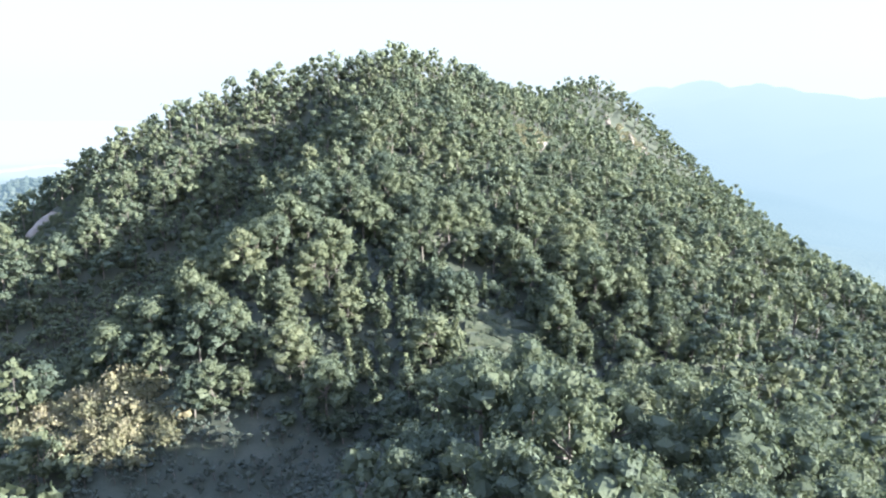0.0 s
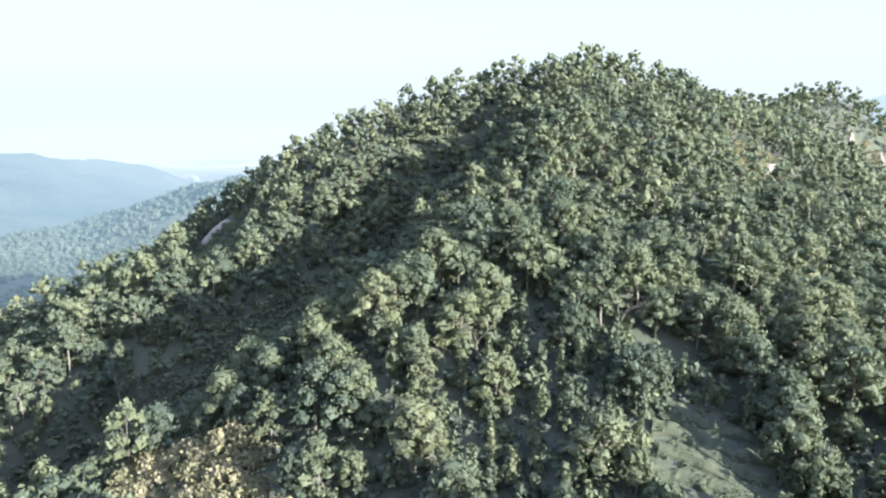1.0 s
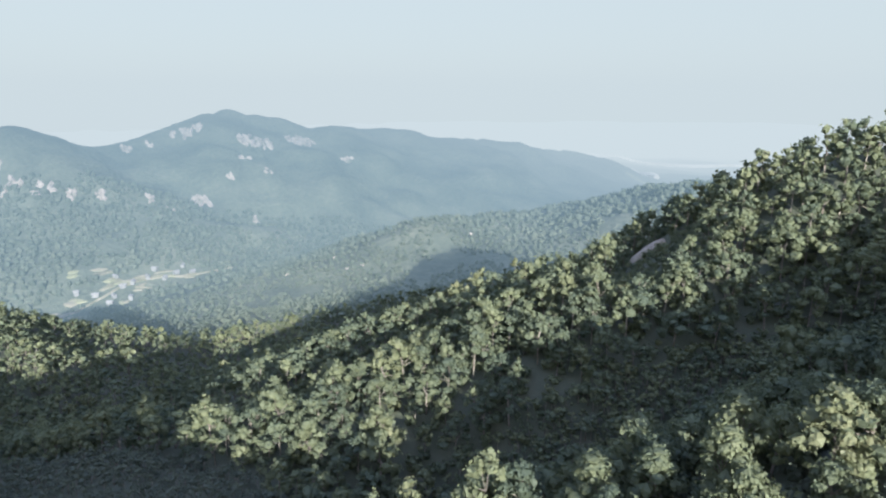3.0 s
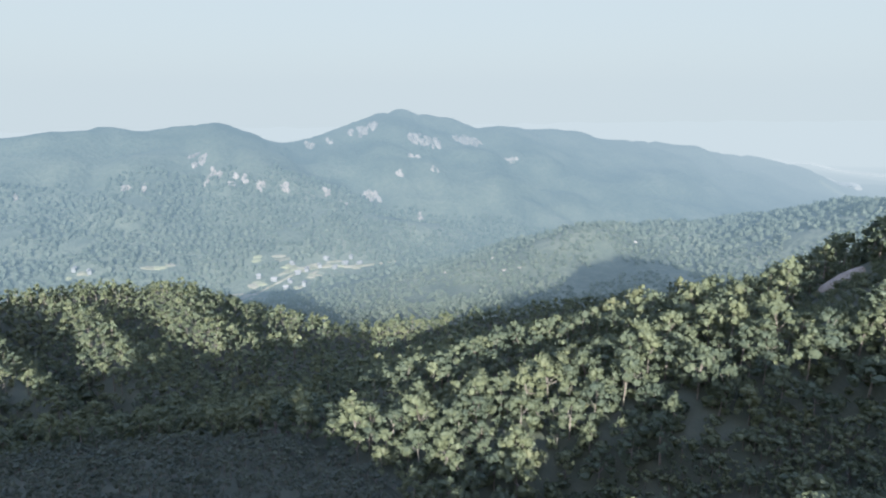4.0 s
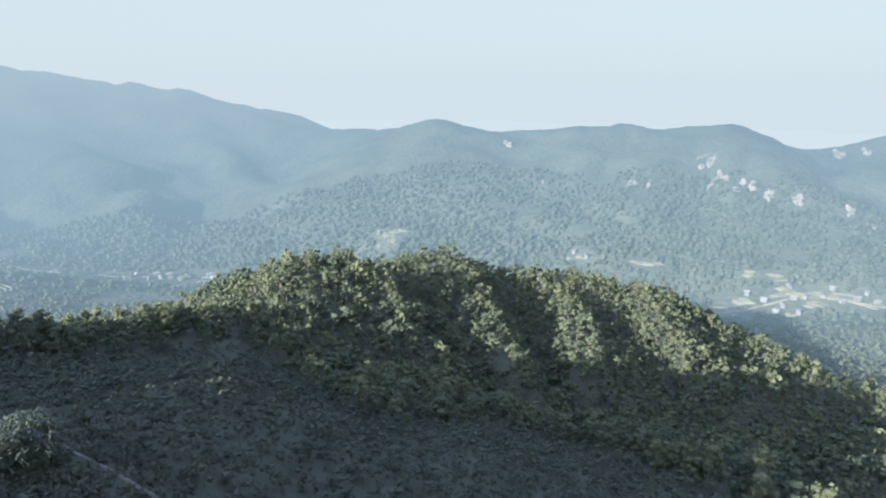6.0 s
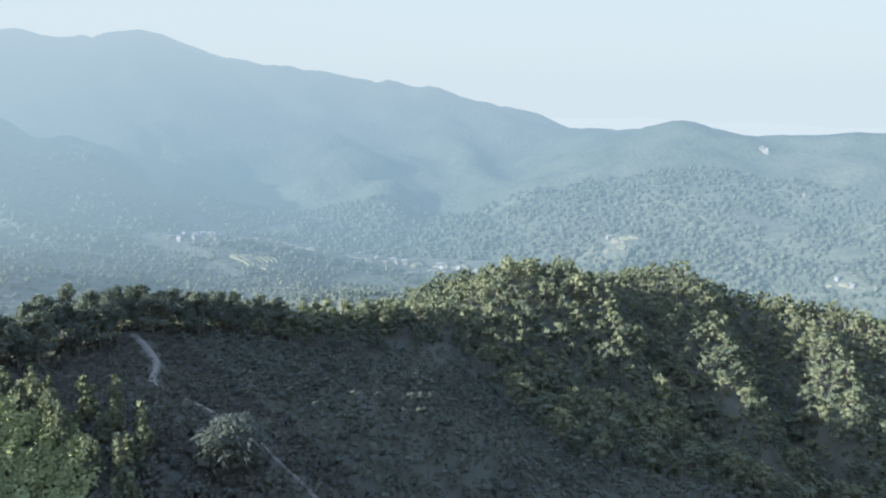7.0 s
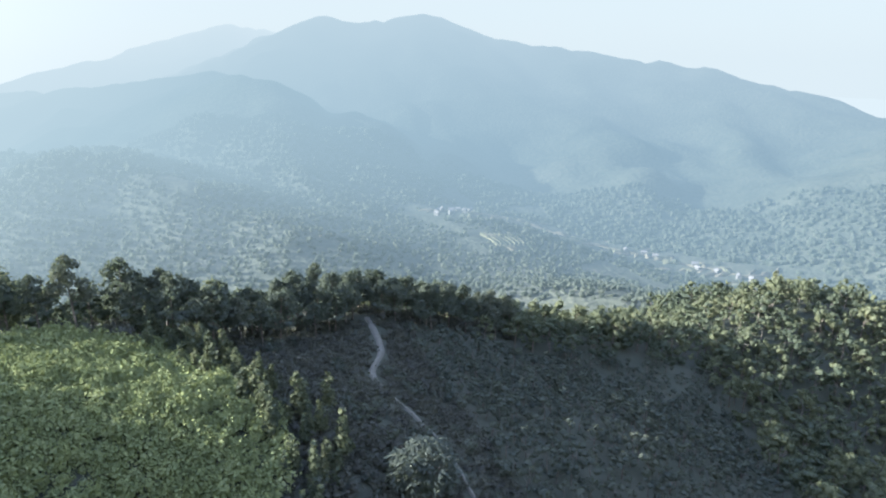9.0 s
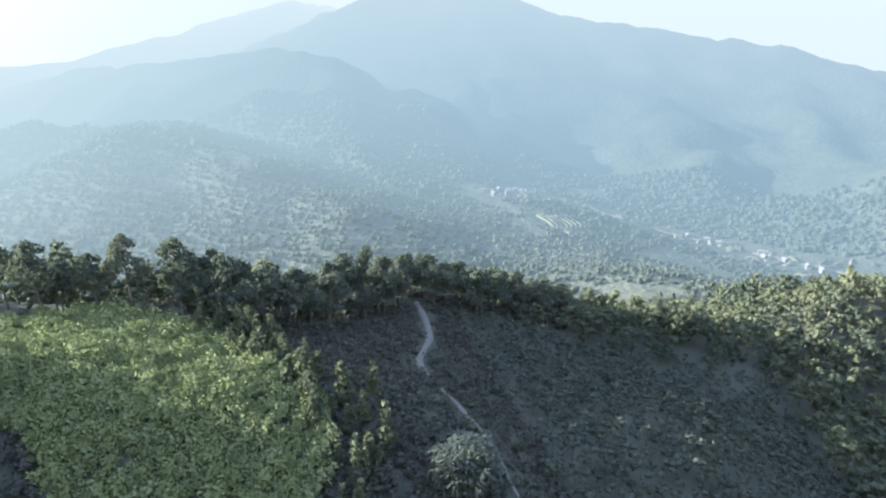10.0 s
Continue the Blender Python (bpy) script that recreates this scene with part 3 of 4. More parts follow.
def stuff(name, templates, xs, ys, scales, materials, label, category, sink=0.0, zscale=None):
    """One mesh of many plants: each a turned and scaled copy of a template (wood, crown)."""
    xs, ys, scales = np.asarray(xs, float), np.asarray(ys, float), np.asarray(scales, float)
    zs = height(xs, ys) - sink
    pick = rng.integers(0, len(templates), len(xs))
    spin = rng.uniform(0, 2 * math.pi, len(xs))
    hues = rng.random(len(xs))
    vv, ff, mi, tt, nn, n = [], [], [], [], [], 0
    for k, (wood, crown) in enumerate(templates):
        (wv, wf, wn), (cv, cf, cn) = wood, crown
        nv = np.concatenate([wn, cn])
        v = np.concatenate([wv, cv])
        f = np.concatenate([wf, cf + len(wv)])
        m = np.concatenate([np.ones(len(wf), int), np.zeros(len(cf), int)])
        sel = np.nonzero(pick == k)[0]
        if not len(sel):
            continue
        c, s = np.cos(spin[sel])[:, None], np.sin(spin[sel])[:, None]
        sc = scales[sel][:, None]
        x = (v[None, :, 0] * c - v[None, :, 1] * s) * sc + xs[sel][:, None]
        y = (v[None, :, 0] * s + v[None, :, 1] * c) * sc + ys[sel][:, None]
        z = v[None, :, 2] * sc * (0.85 + 0.3 * hues[sel][:, None]) + zs[sel][:, None]
        vv.append(np.stack([x, y, z], -1).reshape(-1, 3))
        ff.append((f[None] + (np.arange(len(sel)) * len(v))[:, None, None]).reshape(-1, 3) + n)
        mi.append(np.tile(m, len(sel)))
        tt.append(np.repeat(hues[sel], len(v)))
        nn.append(np.stack([nv[None, :, 0] * c - nv[None, :, 1] * s, nv[None, :, 0] * s + nv[None, :, 1] * c, np.broadcast_to(nv[None, :, 2], x.shape)], -1).reshape(-1, 3))
        n += len(sel) * len(v)
    ob = mesh_object(name, np.concatenate(vv), np.concatenate(ff), materials, np.concatenate(mi), np.concatenate(tt), normals=np.concatenate(nn))
    return tagged(ob, label, category, kind="stuff")


# the forest of the near hills
fx, fy = jittered(-420, 235, -120, 455, 5.5)
wx, wy = jittered(-430, -84, -132, 50, 4.5)
fx, fy = np.concatenate([fx[~western(fx, fy)], wx[western(wx, wy)]]), np.concatenate([fy[~western(fx, fy)], wy[western(wx, wy)]])
open_land = bench(fx, fy) | lime_slope(fx, fy) | hollow(fx, fy) | terrace(fx, fy) | clearing(fx, fy) | brush(fx, fy) | start_hill(fx, fy) | scars(fx, fy)
keep = ~open_land & ~shady(fx, fy) & in_view(fx, fy)
fx, fy = fx[keep], fy[keep]
crest_south = -62 - 0.25 * np.maximum(0, -68 - fx) + 0.85 * np.maximum(0, fx + 68)
pineland = (fy > crest_south - 16) & (fy < crest_south + 4) & (fx > -104) & (fx < 6)
youngland = in_ellipse(fx, fy, -14, 119, 32, 16) & (rng.random(len(fx)) < 0.6)
stand = ~(pineland | youngland)
bx, by = fx[stand], fy[stand]
bsize = (0.55 + 0.58 * rng.random(len(bx)) ** 1.2) * np.where(western(bx, by), 0.76, np.where(by < -20, 0.78, 1.0))
# the nearest on the main face and on the spur below the camera stand as single trees
single = ((bx > -84) & (bx < 36) & (by > 98) & (by < 160)) | ((bx > -8) & (bx < 44) & (by > 26) & (by < 98)) | ((bx > -190) & (bx < -125) & (by > 68) & (by < 135))
rank = np.where(single, np.hypot(bx + 12, by - 72), 1e6)
single &= rank <= np.sort(rank)[min(299, single.sum() - 1)]

templates_fine = [broadleaf(rng, 9.5 + 2.2 * rng.random(), 3.3 + 0.9 * rng.random(), 7.6 + 1.2 * rng.random(), 21 + i % 3, 52, 0.34) for i in range(5)]
templates_high = [broadleaf(rng, 9.5 + 2.2 * rng.random(), 3.3 + 0.9 * rng.random(), 7.6 + 1.2 * rng.random(), 19 + i % 3, 38, 0.42) for i in range(7)]
templates_mid = [broadleaf(rng, 9.5 + 2.2 * rng.random(), 3.3 + 0.9 * rng.random(), 7.4 + 1.2 * rng.random(), 12 + i % 2, 11, 0.60, 1, 3) for i in range(6)]
templates_low = [broadleaf(rng, 9.5 + 2.2 * rng.random(), 3.3 + 0.9 * rng.random(), 7.4 + 1.2 * rng.random(), 7, 5, 0.95, 1, 3) for i in range(5)]

masters = [thing("forest_tree", [("trunk", w, M_BARK), ("crown", c, M_LEAF)], "broad-crowned green forest tree on the steep hillside", "tree", "forest trees") for w, c in templates_high]
fine_masters = [thing("forest_tree", [("trunk", w, M_BARK), ("crown", c, M_LEAF)], "full-leaved green forest tree on the spur below the flight", "tree", "forest trees") for w, c in templates_fine]


def plant(masters, x, y, scale, sink=0.0, tall=(0.9, 1.15)):
    """Stands one more of the masters' kind at x, y; the first use of a master places the master itself."""
    z = float(height(np.array([x]), np.array([y]))[0]) - sink
    ob = masters[int(rng.integers(0, len(masters)))]
    m = pose(x, y, z, 0, 0, float(rng.uniform(0, 360))) @ Matrix.Diagonal((scale, scale, scale * float(rng.uniform(*tall)), 1.0))
    if "placed" in ob:
        ob = copy_thing(ob, m)
    ob["placed"] = 1
    ob.matrix_basis = m
    return ob


for x, y, s in zip(bx[single], by[single], bsize[single]):
    plant(fine_masters if y < 98 and x > -20 else masters, float(x), float(y), float(s))

rx, ry, rs = bx[~single], by[~single], bsize[~single]
d = np.hypot(rx + 25, ry - 60)
close = d < 172
stuff("forest", templates_mid, rx[close], ry[close], rs[close], [M_LEAF, M_BARK], "dense green broadleaf forest covering the hillsides", "forest")
ridge = ~close & (d < 255)
stuff("forest", templates_low, rx[ridge], ry[ridge], rs[ridge], [M_LEAF, M_BARK], "dense green broadleaf forest on the next ridges", "forest")
out_there = d >= 255
stuff("forest", [broadleaf(rng, 9.5 + 2.2 * rng.random(), 3.6, 7.8, 4, 3, 1.7, 1, 3) for i in range(5)], rx[out_there], ry[out_there], rs[out_there] * 1.05, [M_LEAF, M_BARK], "hazy green broadleaf forest on the farther ridges", "forest")

small_shapes = [broadleaf(rng, 8.5 + 2 * rng.random(), 3.8, 6.5, 5, 6, 0.8, 1, 3) for i in range(5)]
qx, qy = jittered(-178, -2, -74, 102, 2.5)
ok = thicket(qx, qy)
stuff("thicket", small_shapes, qx[ok], qy[ok], rng.uniform(0.28, 0.48, ok.sum()) * (1 + 0.35 * value_noise(qx[ok], qy[ok], 14.0, 44)), [M_WOODS, M_BARK], "dense grey-green thicket of small trees on the shaded slope", "thicket", 0.8)

# pines along the crest above the path
pines = [thing("pine_tree", [("trunk", w, M_BARK), ("crown", c, M_PINE)], "tall ridge-top pine with bare trunk and layered dark crown", "tree", "pines on the crest")
         for w, c in [pine(rng, 9.5 + 2 * rng.random(), 3.0 + 0.6 * rng.random()) for i in range(5)]]
px, py = jittered(-104, 6, -84, -8, 4.3)
crest_south = -62 - 0.25 * np.maximum(0, -68 - px) + 0.85 * np.maximum(0, px + 68)
ok = (py > crest_south - 15) & (py < crest_south + 3) & ~lime_slope(px, py) & ~near_line(px, py, PATH, 2.2) & ((px < -36) | (py < -31))
for x, y in zip(px[ok], py[ok]):
    plant(pines, float(x), float(y), float(rng.uniform(0.6, 0.85)) * (1.05 if x > -56 else 1.0))

# narrow young trees on the main face and beside the bright slope
spires = [thing("young_tree", [("trunk", w, M_BARK), ("crown", c, M_LEAF)], "narrow upright young tree with a pointed green crown", "tree", "young trees")
          for w, c in [spire(rng, 6.0 + 2.5 * rng.random(), 1.15 + 0.4 * rng.random()) for i in range(5)]]
yx, yy = jittered(-46, 18, 102, 136, 3.3)
ok = in_ellipse(yx, yy, -14, 119, 32, 15) & ~terrace(yx, yy) & (rng.random(len(yx)) < 0.75)
for x, y in zip(yx[ok], yy[ok]):
    plant(spires, float(x), float(y), float(rng.uniform(0.55, 1.0)))
EDGE = [(-35, -37), (-39.5, -30), (-43.5, -26), (-47, -20), (-50, -13), (-52, -6), (-53, 1)]
for (x0, y0), (x1, y1) in zip(EDGE, EDGE[1:]):
    for k in range(16):
        q = rng.random()
        plant(spires, x0 + q * (x1 - x0) - 1.5 + 3.4 * rng.normal() * 0.6, y0 + q * (y1 - y0) + rng.normal() * 1.4, float(rng.uniform(0.34, 0.66)))

# the bright bushes of the sunlit slope: the nearest singly, the rest as one growth
bush_shapes = [shrub(rng, 1.1 + 0.4 * rng.random(), 1.0 + 0.5 * rng.random(), 4, 26, 0.23, 0.5) for i in range(6)]
bushes = [thing("bush", [("stems", w, M_BARK), ("foliage", c, M_BUSH)], "bright yellow-green leafy bush on the sunlit slope", "bush", "bushes on the slope") for w, c in bush_shapes]
sx, sy = jittered(-62, -14, -38, 12, 0.92)
ok = lime_slope(sx, sy)
sx, sy = sx[ok], sy[ok]
front = (sy > -18) & (sx < -30)
front &= np.cumsum(front) <= 290
for x, y in zip(sx[front], sy[front]):
    plant(bushes, float(x), float(y), float(rng.uniform(0.5, 1.2)), 0.1)
rest = ~front
stuff("bushes", bush_shapes, sx[rest], sy[rest], rng.uniform(0.5, 1.25, rest.sum()), [M_BUSH, M_BARK], "bright yellow-green thicket on the sunlit slope", "bushes", 0.1)

# dull scrub on the shaded slopes and round the path
scrub_shapes = [shrub(rng, 1.5, 0.9, 3, 12, 0.30, 0.55) for i in range(5)]
sx, sy = jittered(-180, 32, -64, 110, 1.4)
ok = (bench(sx, sy) | (hollow(sx, sy) & ~gully(sx, sy)) | start_hill(sx, sy)) & ~thicket(sx, sy) & ~lime_slope(sx, sy) & ~near_line(sx, sy, PATH[:7], 1.3) & ~near_line(sx, sy, PATH[6:], 0.6)
stuff("scrub", scrub_shapes, sx[ok], sy[ok], rng.uniform(0.6, 1.15, ok.sum()), [M_SCRUB, M_BARK], "low dull green scrub on the shaded slope", "scrub", 0.2)
sx, sy = jittered(-140, -50, 100, 210, 1.9)
ok = gully(sx, sy)
stuff("scrub", small_shapes, sx[ok], sy[ok], rng.uniform(0.34, 0.62, ok.sum()), [M_LEAF, M_BARK], "tall dull green scrub and small trees in the shaded gully", "scrub", 0.7)
sx, sy = jittered(-92, -48, 86, 112, 1.7)
ok = brush(sx, sy)
stuff("brush", bush_shapes[:3], sx[ok], sy[ok], rng.uniform(0.8, 2.1, ok.sum()), [M_DRY, M_BARK], "dry yellowish brush on the end of the spur", "brush", 0.1)
sx, sy = jittered(-6, 80, 225, 400, 1.9)
ok = scars(sx, sy) & (value_noise(sx, sy, 6.0, 49) > -0.3) & ~in_ellipse(sx, sy, 11.5, 247, 2.4, 12, -10)
stuff("brush", bush_shapes[:3], sx[ok], sy[ok], rng.uniform(0.7, 1.6, ok.sum()), [M_DRY, M_BARK], "dry brownish brush on the eroded slope below the saddle", "brush", 0.2)
sx, sy = jittered(-175, -115, 160, 215, 2.2)
ok = clearing(sx, sy) & ~in_ellipse(sx, sy, -156.5, 200.5, 9.0, 5.5, 45)
stuff("scrub", bush_shapes[:3], sx[ok], sy[ok], rng.uniform(0.8, 1.7, ok.sum()), [M_LEAF, M_BARK], "low green scrub below the bare clearing", "scrub", 0.2)
# taller bushes scattered through the scrub
sx, sy = jittered(-80, 0, -60, 100, 2.6)
ok = (bench(sx, sy) | (hollow(sx, sy) & ~gully(sx, sy))) & ~thicket(sx, sy) & ~lime_slope(sx, sy) & ~near_line(sx, sy, PATH, 2.2) & (value_noise(sx, sy, 11.0, 45) + 0.5 * rng.random(len(sx)) > 0.28)
stuff("scrub", [shrub(rng, 1.3, 1.4, 3, 14, 0.34) for i in range(4)], sx[ok], sy[ok], rng.uniform(0.6, 1.3, ok.sum()), [M_WOODS, M_BARK], "taller grey-green bushes scattered through the scrub", "scrub", 0.2)
# undergrowth that fills the gaps between the trunks
ux, uy = jittered(-215, 60, 82, 262, 3.4)
ok = in_view(ux, uy) & ~gully(ux, uy) & ~hollow(ux, uy) & ~terrace(ux, uy) & ~clearing(ux, uy) & ~brush(ux, uy) & (np.hypot(ux + 25, uy - 60) < 212)
stuff("undergrowth", [shrub(rng, 2.0, 2.2, 3, 8, 0.66) for i in range(4)], ux[ok], uy[ok], rng.uniform(0.7, 1.4, ok.sum()), [M_LEAF, M_BARK], "leafy green undergrowth between the forest trees", "undergrowth", 0.2)

ux, uy = jittered(-104, 6, -86, -8, 2.4)
edge_south = -62 - 0.25 * np.maximum(0, -68 - ux) + 0.85 * np.maximum(0, ux + 68)
ok = (uy > edge_south - 15) & (uy < edge_south + 2) & ~lime_slope(ux, uy) & ~near_line(ux, uy, PATH, 1.6) & ((ux < -36) | (uy < -31))
stuff("undergrowth", [shrub(rng, 1.6, 1.7, 2, 9, 0.5) for i in range(4)], ux[ok], uy[ok], rng.uniform(0.6, 1.2, ok.sum()), [M_SCRUB, M_BARK], "grey-green undergrowth beneath the crest pines", "undergrowth", 0.2)
ux, uy = jittered(-420, -100, -125, 60, 5.0)
ok = in_view(ux, uy) & ~shady(ux, uy) & ~hollow(ux, uy) & western(ux, uy)
stuff("undergrowth", [shrub(rng, 2.0, 2.2, 2, 6, 0.9) for i in range(4)], ux[ok], uy[ok], rng.uniform(0.8, 1.5, ok.sum()), [M_LEAF, M_BARK], "leafy green undergrowth on the western spurs", "undergrowth", 0.2)
ux, uy = jittered(-75, 40, 88, 136, 2.7)
ok = in_ellipse(ux, uy, -18, 112, 56, 24) & ~gully(ux, uy) & ~hollow(ux, uy) & ~terrace(ux, uy) & ~brush(ux, uy)
stuff("undergrowth", [shrub(rng, 1.7, 1.5, 3, 9, 0.5) for i in range(4)], ux[ok], uy[ok], rng.uniform(0.6, 1.2, ok.sum()), [M_WOODS, M_BARK], "low leafy undergrowth on the foot of the hill", "undergrowth", 0.2)
tx, ty = jittered(-9, 12, 110, 131, 1.6)
ok = terrace(tx, ty) & (rng.random(len(tx)) < 0.8)
stuff("undergrowth", scrub_shapes, tx[ok], ty[ok], rng.uniform(0.3, 0.9, ok.sum()), [M_LEAF, M_BARK], "young green growth on the small terraced plot", "undergrowth", 0.0)


def blade_plant(count, length, width, rise, arch, foot=0.2):
    """Long arching blades from one foot."""
    out = []
    for i in range(count):
        a = rng.random() * 6.28
        o = np.array([math.cos(a), math.sin(a), 0.0])
        w = np.array([-o[1], o[0], 0.0]) * width
        s = length * (0.7 + 0.5 * rng.random())
        r = rise * (0.6 + 0.6 * rng.random())
        line = [o * foot * rng.random() + np.array([0, 0, r])]
        tilt = 0.5 + 0.6 * rng.random()
        for k in range(1, 5):
            q = k / 4
            line.append(line[0] + o * s * q * math.cos(tilt) * (0.6 + 0.5 * q) + np.array([0, 0, s * (math.sin(tilt) * q - arch * q * q)]))
        v, f, up = [], [], []
        for k, p in enumerate(line):
            half = w * (0.35, 1.0, 1.0, 0.7, 0.08)[k]
            v += [p - half + [0, 0, 0.15 * width], p - half * 0.02, p + half + [0, 0, 0.15 * width]]
            if k:
                b = 3 * k
                f += [(b - 3, b - 2, b + 1), (b - 3, b + 1, b), (b - 2, b - 1, b + 2), (b - 2, b + 2, b + 1)]
        up = np.tile((0.35 * o + [0, 0, 0.93]), (len(v), 1))
        out.append((np.array(v), np.array(f), up))
    return joined(out)


def culms(count, tall, wide):
    out = []
    for i in range(count):
        a, r = rng.random() * 6.28, wide * math.sqrt(rng.random())
        tip = np.array([r * math.cos(a), r * math.sin(a), tall * (0.6 + 0.35 * rng.random())])
        out.append(limb((tip[0] * 0.2, tip[1] * 0.2, -0.4), tip, 0.05, 0.02, 4))
    return joined(out)


def bamboo_leaves(tall, wide, count):
    pieces = []
    for i in range(count):
        a, q = rng.random() * 6.28, rng.random()
        r = wide * math.sqrt(rng.random())
        v, f, n = blade_plant(4, 1.05, 0.10, 0.0, 0.8)
        pieces.append((v + [r * math.cos(a), r * math.sin(a), tall * (0.35 + 0.6 * q * (1 - 0.45 * (r / wide) ** 2))], f, n))
    return joined(pieces)


clump = thing("bamboo_clump", [("culms", culms(26, 4.4, 2.4), M_BARK), ("leaves", bamboo_leaves(5.4, 2.9, 300), M_BLADE),
                               ("leaf_mass", blob(rng, np.array([0, 0, 1.5]), 1.4, 0.85, 2), M_WOODS)], "rounded clump of bamboo with long drooping pale leaves", "bamboo", "")
plant([clump], -64.3, -3.5, 1.15, 0.3)

bananas = [thing("banana_plant", [("stem", limb((0, 0, -0.4), (0.1, 0, 2.3), 0.16, 0.1, 7), M_BLADE), ("leaves", blade_plant(9, 2.5, 0.32, 2.2, 0.55), M_BLADE)],
                 "banana plant with broad arching pale green leaves", "banana plant", "banana plants") for i in range(2)]
for x, y in ((-104, 103.5), (-101, 101), (-143, 89.5), (-146, 91), (-92, 108), (-96, 96), (-52, 98)):
    plant(bananas, x, y, float(rng.uniform(1.0, 1.5)))


def bare_tree(tall):
    out = [limb((0, 0, -0.8), (0.2, 0.1, tall * 0.45), 0.2, 0.13, 6)]
    stack = [(np.array([0.2, 0.1, tall * 0.45]), np.array([0, 0, 1.0]), tall * 0.3, 0.12, 0)]
    while stack:
        p, way, span, r, depth = stack.pop()
        for k in range(3 if depth < 2 else 2):
            w = way + 0.75 * turned(rng, 1)[0]
            w /= np.linalg.norm(w)
            w[2] = abs(w[2])
            q = p + w * span * (0.7 + 0.5 * rng.random())
            out.append(limb(p, q, r, r * 0.5, 4))
            if depth < 3:
                stack.append((q, w, span * 0.62, r * 0.5, depth + 1))
    return joined(out)


bare = [thing("bare_tree", [("trunk", bare_tree(9.0), M_BARK)], "leafless grey tree among the green forest", "tree", "bare trees") for i in range(3)]
for x, y in ((9, 80), (22, 84), (30, 92), (38, 104), (14, 92), (36, 82), (46, 112), (-14, 133), (-34, 124), (-150, 110), (24, 70)):
    plant(bare, x, y, float(rng.uniform(0.7, 1.0)))

# ---- bare ground, path, rocks ----
def smooth_line(nodes, per=8):
    """A rounded line through the nodes."""
    pts = [np.array(p, float) for p in nodes]
    pts = [2 * pts[0] - pts[1]] + pts + [2 * pts[-1] - pts[-2]]
    out = []
    for a, b, c, e in zip(pts, pts[1:], pts[2:], pts[3:]):
        for k in range(per):
            q = k / per
            out.append(0.5 * (2 * b + (c - a) * q + (2 * a - 5 * b + 4 * c - e) * q * q + (3 * b - a - 3 * c + e) * q ** 3))
    return np.array(out + [pts[-2]])


GX, GY = np.meshgrid(XS, YS)
GZ = height(GX, GY)


def laid(x, y):
    """Height of the ground sheet itself, between its grid lines."""
    i = np.clip(np.searchsorted(XS, x) - 1, 0, len(XS) - 2)
    j = np.clip(np.searchsorted(YS, y) - 1, 0, len(YS) - 2)
    u, v = (x - XS[i]) / (XS[i + 1] - XS[i]), (y - YS[j]) / (YS[j + 1] - YS[j])
    return (GZ[j, i] * (1 - u) + GZ[j, i + 1] * u) * (1 - v) + (GZ[j + 1, i] * (1 - u) + GZ[j + 1, i + 1] * u) * v


def ribbon(name, nodes, wide, material, lift, label, category, across=5, wander=0.25, taper=0.0):
    """A track laid on the ground, slightly domed, its edges sunk into the soil."""
    line = smooth_line(nodes)
    step = np.gradient(line, axis=0)
    side = np.stack([-step[:, 1], step[:, 0]], 1)
    side /= np.linalg.norm(side, axis=1)[:, None]
    half = wide * (0.5 + wander * value_noise(line[:, 0], line[:, 1], wide * 2.5, 51)) * (1 - taper * np.linspace(0, 1, len(line)))
    v = []
    for k in range(across):
        q = 2 * k / (across - 1) - 1
        p = line + side * (q * half)[:, None]
        v.append(np.stack([p[:, 0], p[:, 1], laid(p[:, 0], p[:, 1]) + lift * (1 - 2.2 * abs(q) ** 4)], 1))
    v = np.stack(v, 1)
    n = len(line)
    idx = np.arange(n * across).reshape(n, across)
    f = np.stack([idx[:-1, :-1], idx[1:, :-1], idx[1:, 1:], idx[:-1, 1:]], -1).reshape(-1, 4)
    return tagged(mesh_object(name, v.reshape(-1, 3), f, [material], smooth=True), label, category, kind="structure")


ribbon("path", PATH, 1.75, M_PATH, 0.34, "pale narrow dirt path winding along the hillside bench", "path", taper=0.6)
ribbon("track", [(-82, 92), (-86, 98), (-90, 104), (-93, 110), (-99, 118)], 2.0, M_PATH, 0.4, "short pale dirt track over the end of the spur", "path")


def rock_patch(name, cx, cy, rx, ry, turn, lift, material, label, category="rock", rings=9, around=26, rugged=0.35, group="bare rock"):
    """A rugged bare outcrop standing out of the slope, with an uneven outline."""
    a = np.arange(around) * 2 * math.pi / around
    edge = 0.72 + 0.5 * (value_noise(np.cos(a) * 3 + cx, np.sin(a) * 3 + cy, 0.9, 61) + 0.5)
    c, s = math.cos(radians(turn)), math.sin(radians(turn))
    rows = []
    for k in range(rings):
        q = k / (rings - 1)
        u, v = rx * q * edge * np.cos(a), ry * q * edge * np.sin(a)
        x, y = cx + u * c - v * s, cy + u * s + v * c
        size = min(rx, ry)
        bump = value_noise(x, y, size * 0.5, 62) + 0.6 * value_noise(x, y, size * 0.2, 63)
        rows.append(np.stack([x, y, laid(x, y) + lift * ((1 - q ** 3) * (1 + 2 * rugged * bump) - 0.35 * (q == 1))], 1))
    v = np.stack(rows)
    idx = np.arange(rings * around).reshape(rings, around)
    nxt = np.roll(idx, -1, 1)
    f = np.stack([idx[:-1], idx[1:], nxt[1:], nxt[:-1]], -1).reshape(-1, 4)
    return tagged(mesh_object(name, v.reshape(-1, 3), f, [material]), label, category, group)


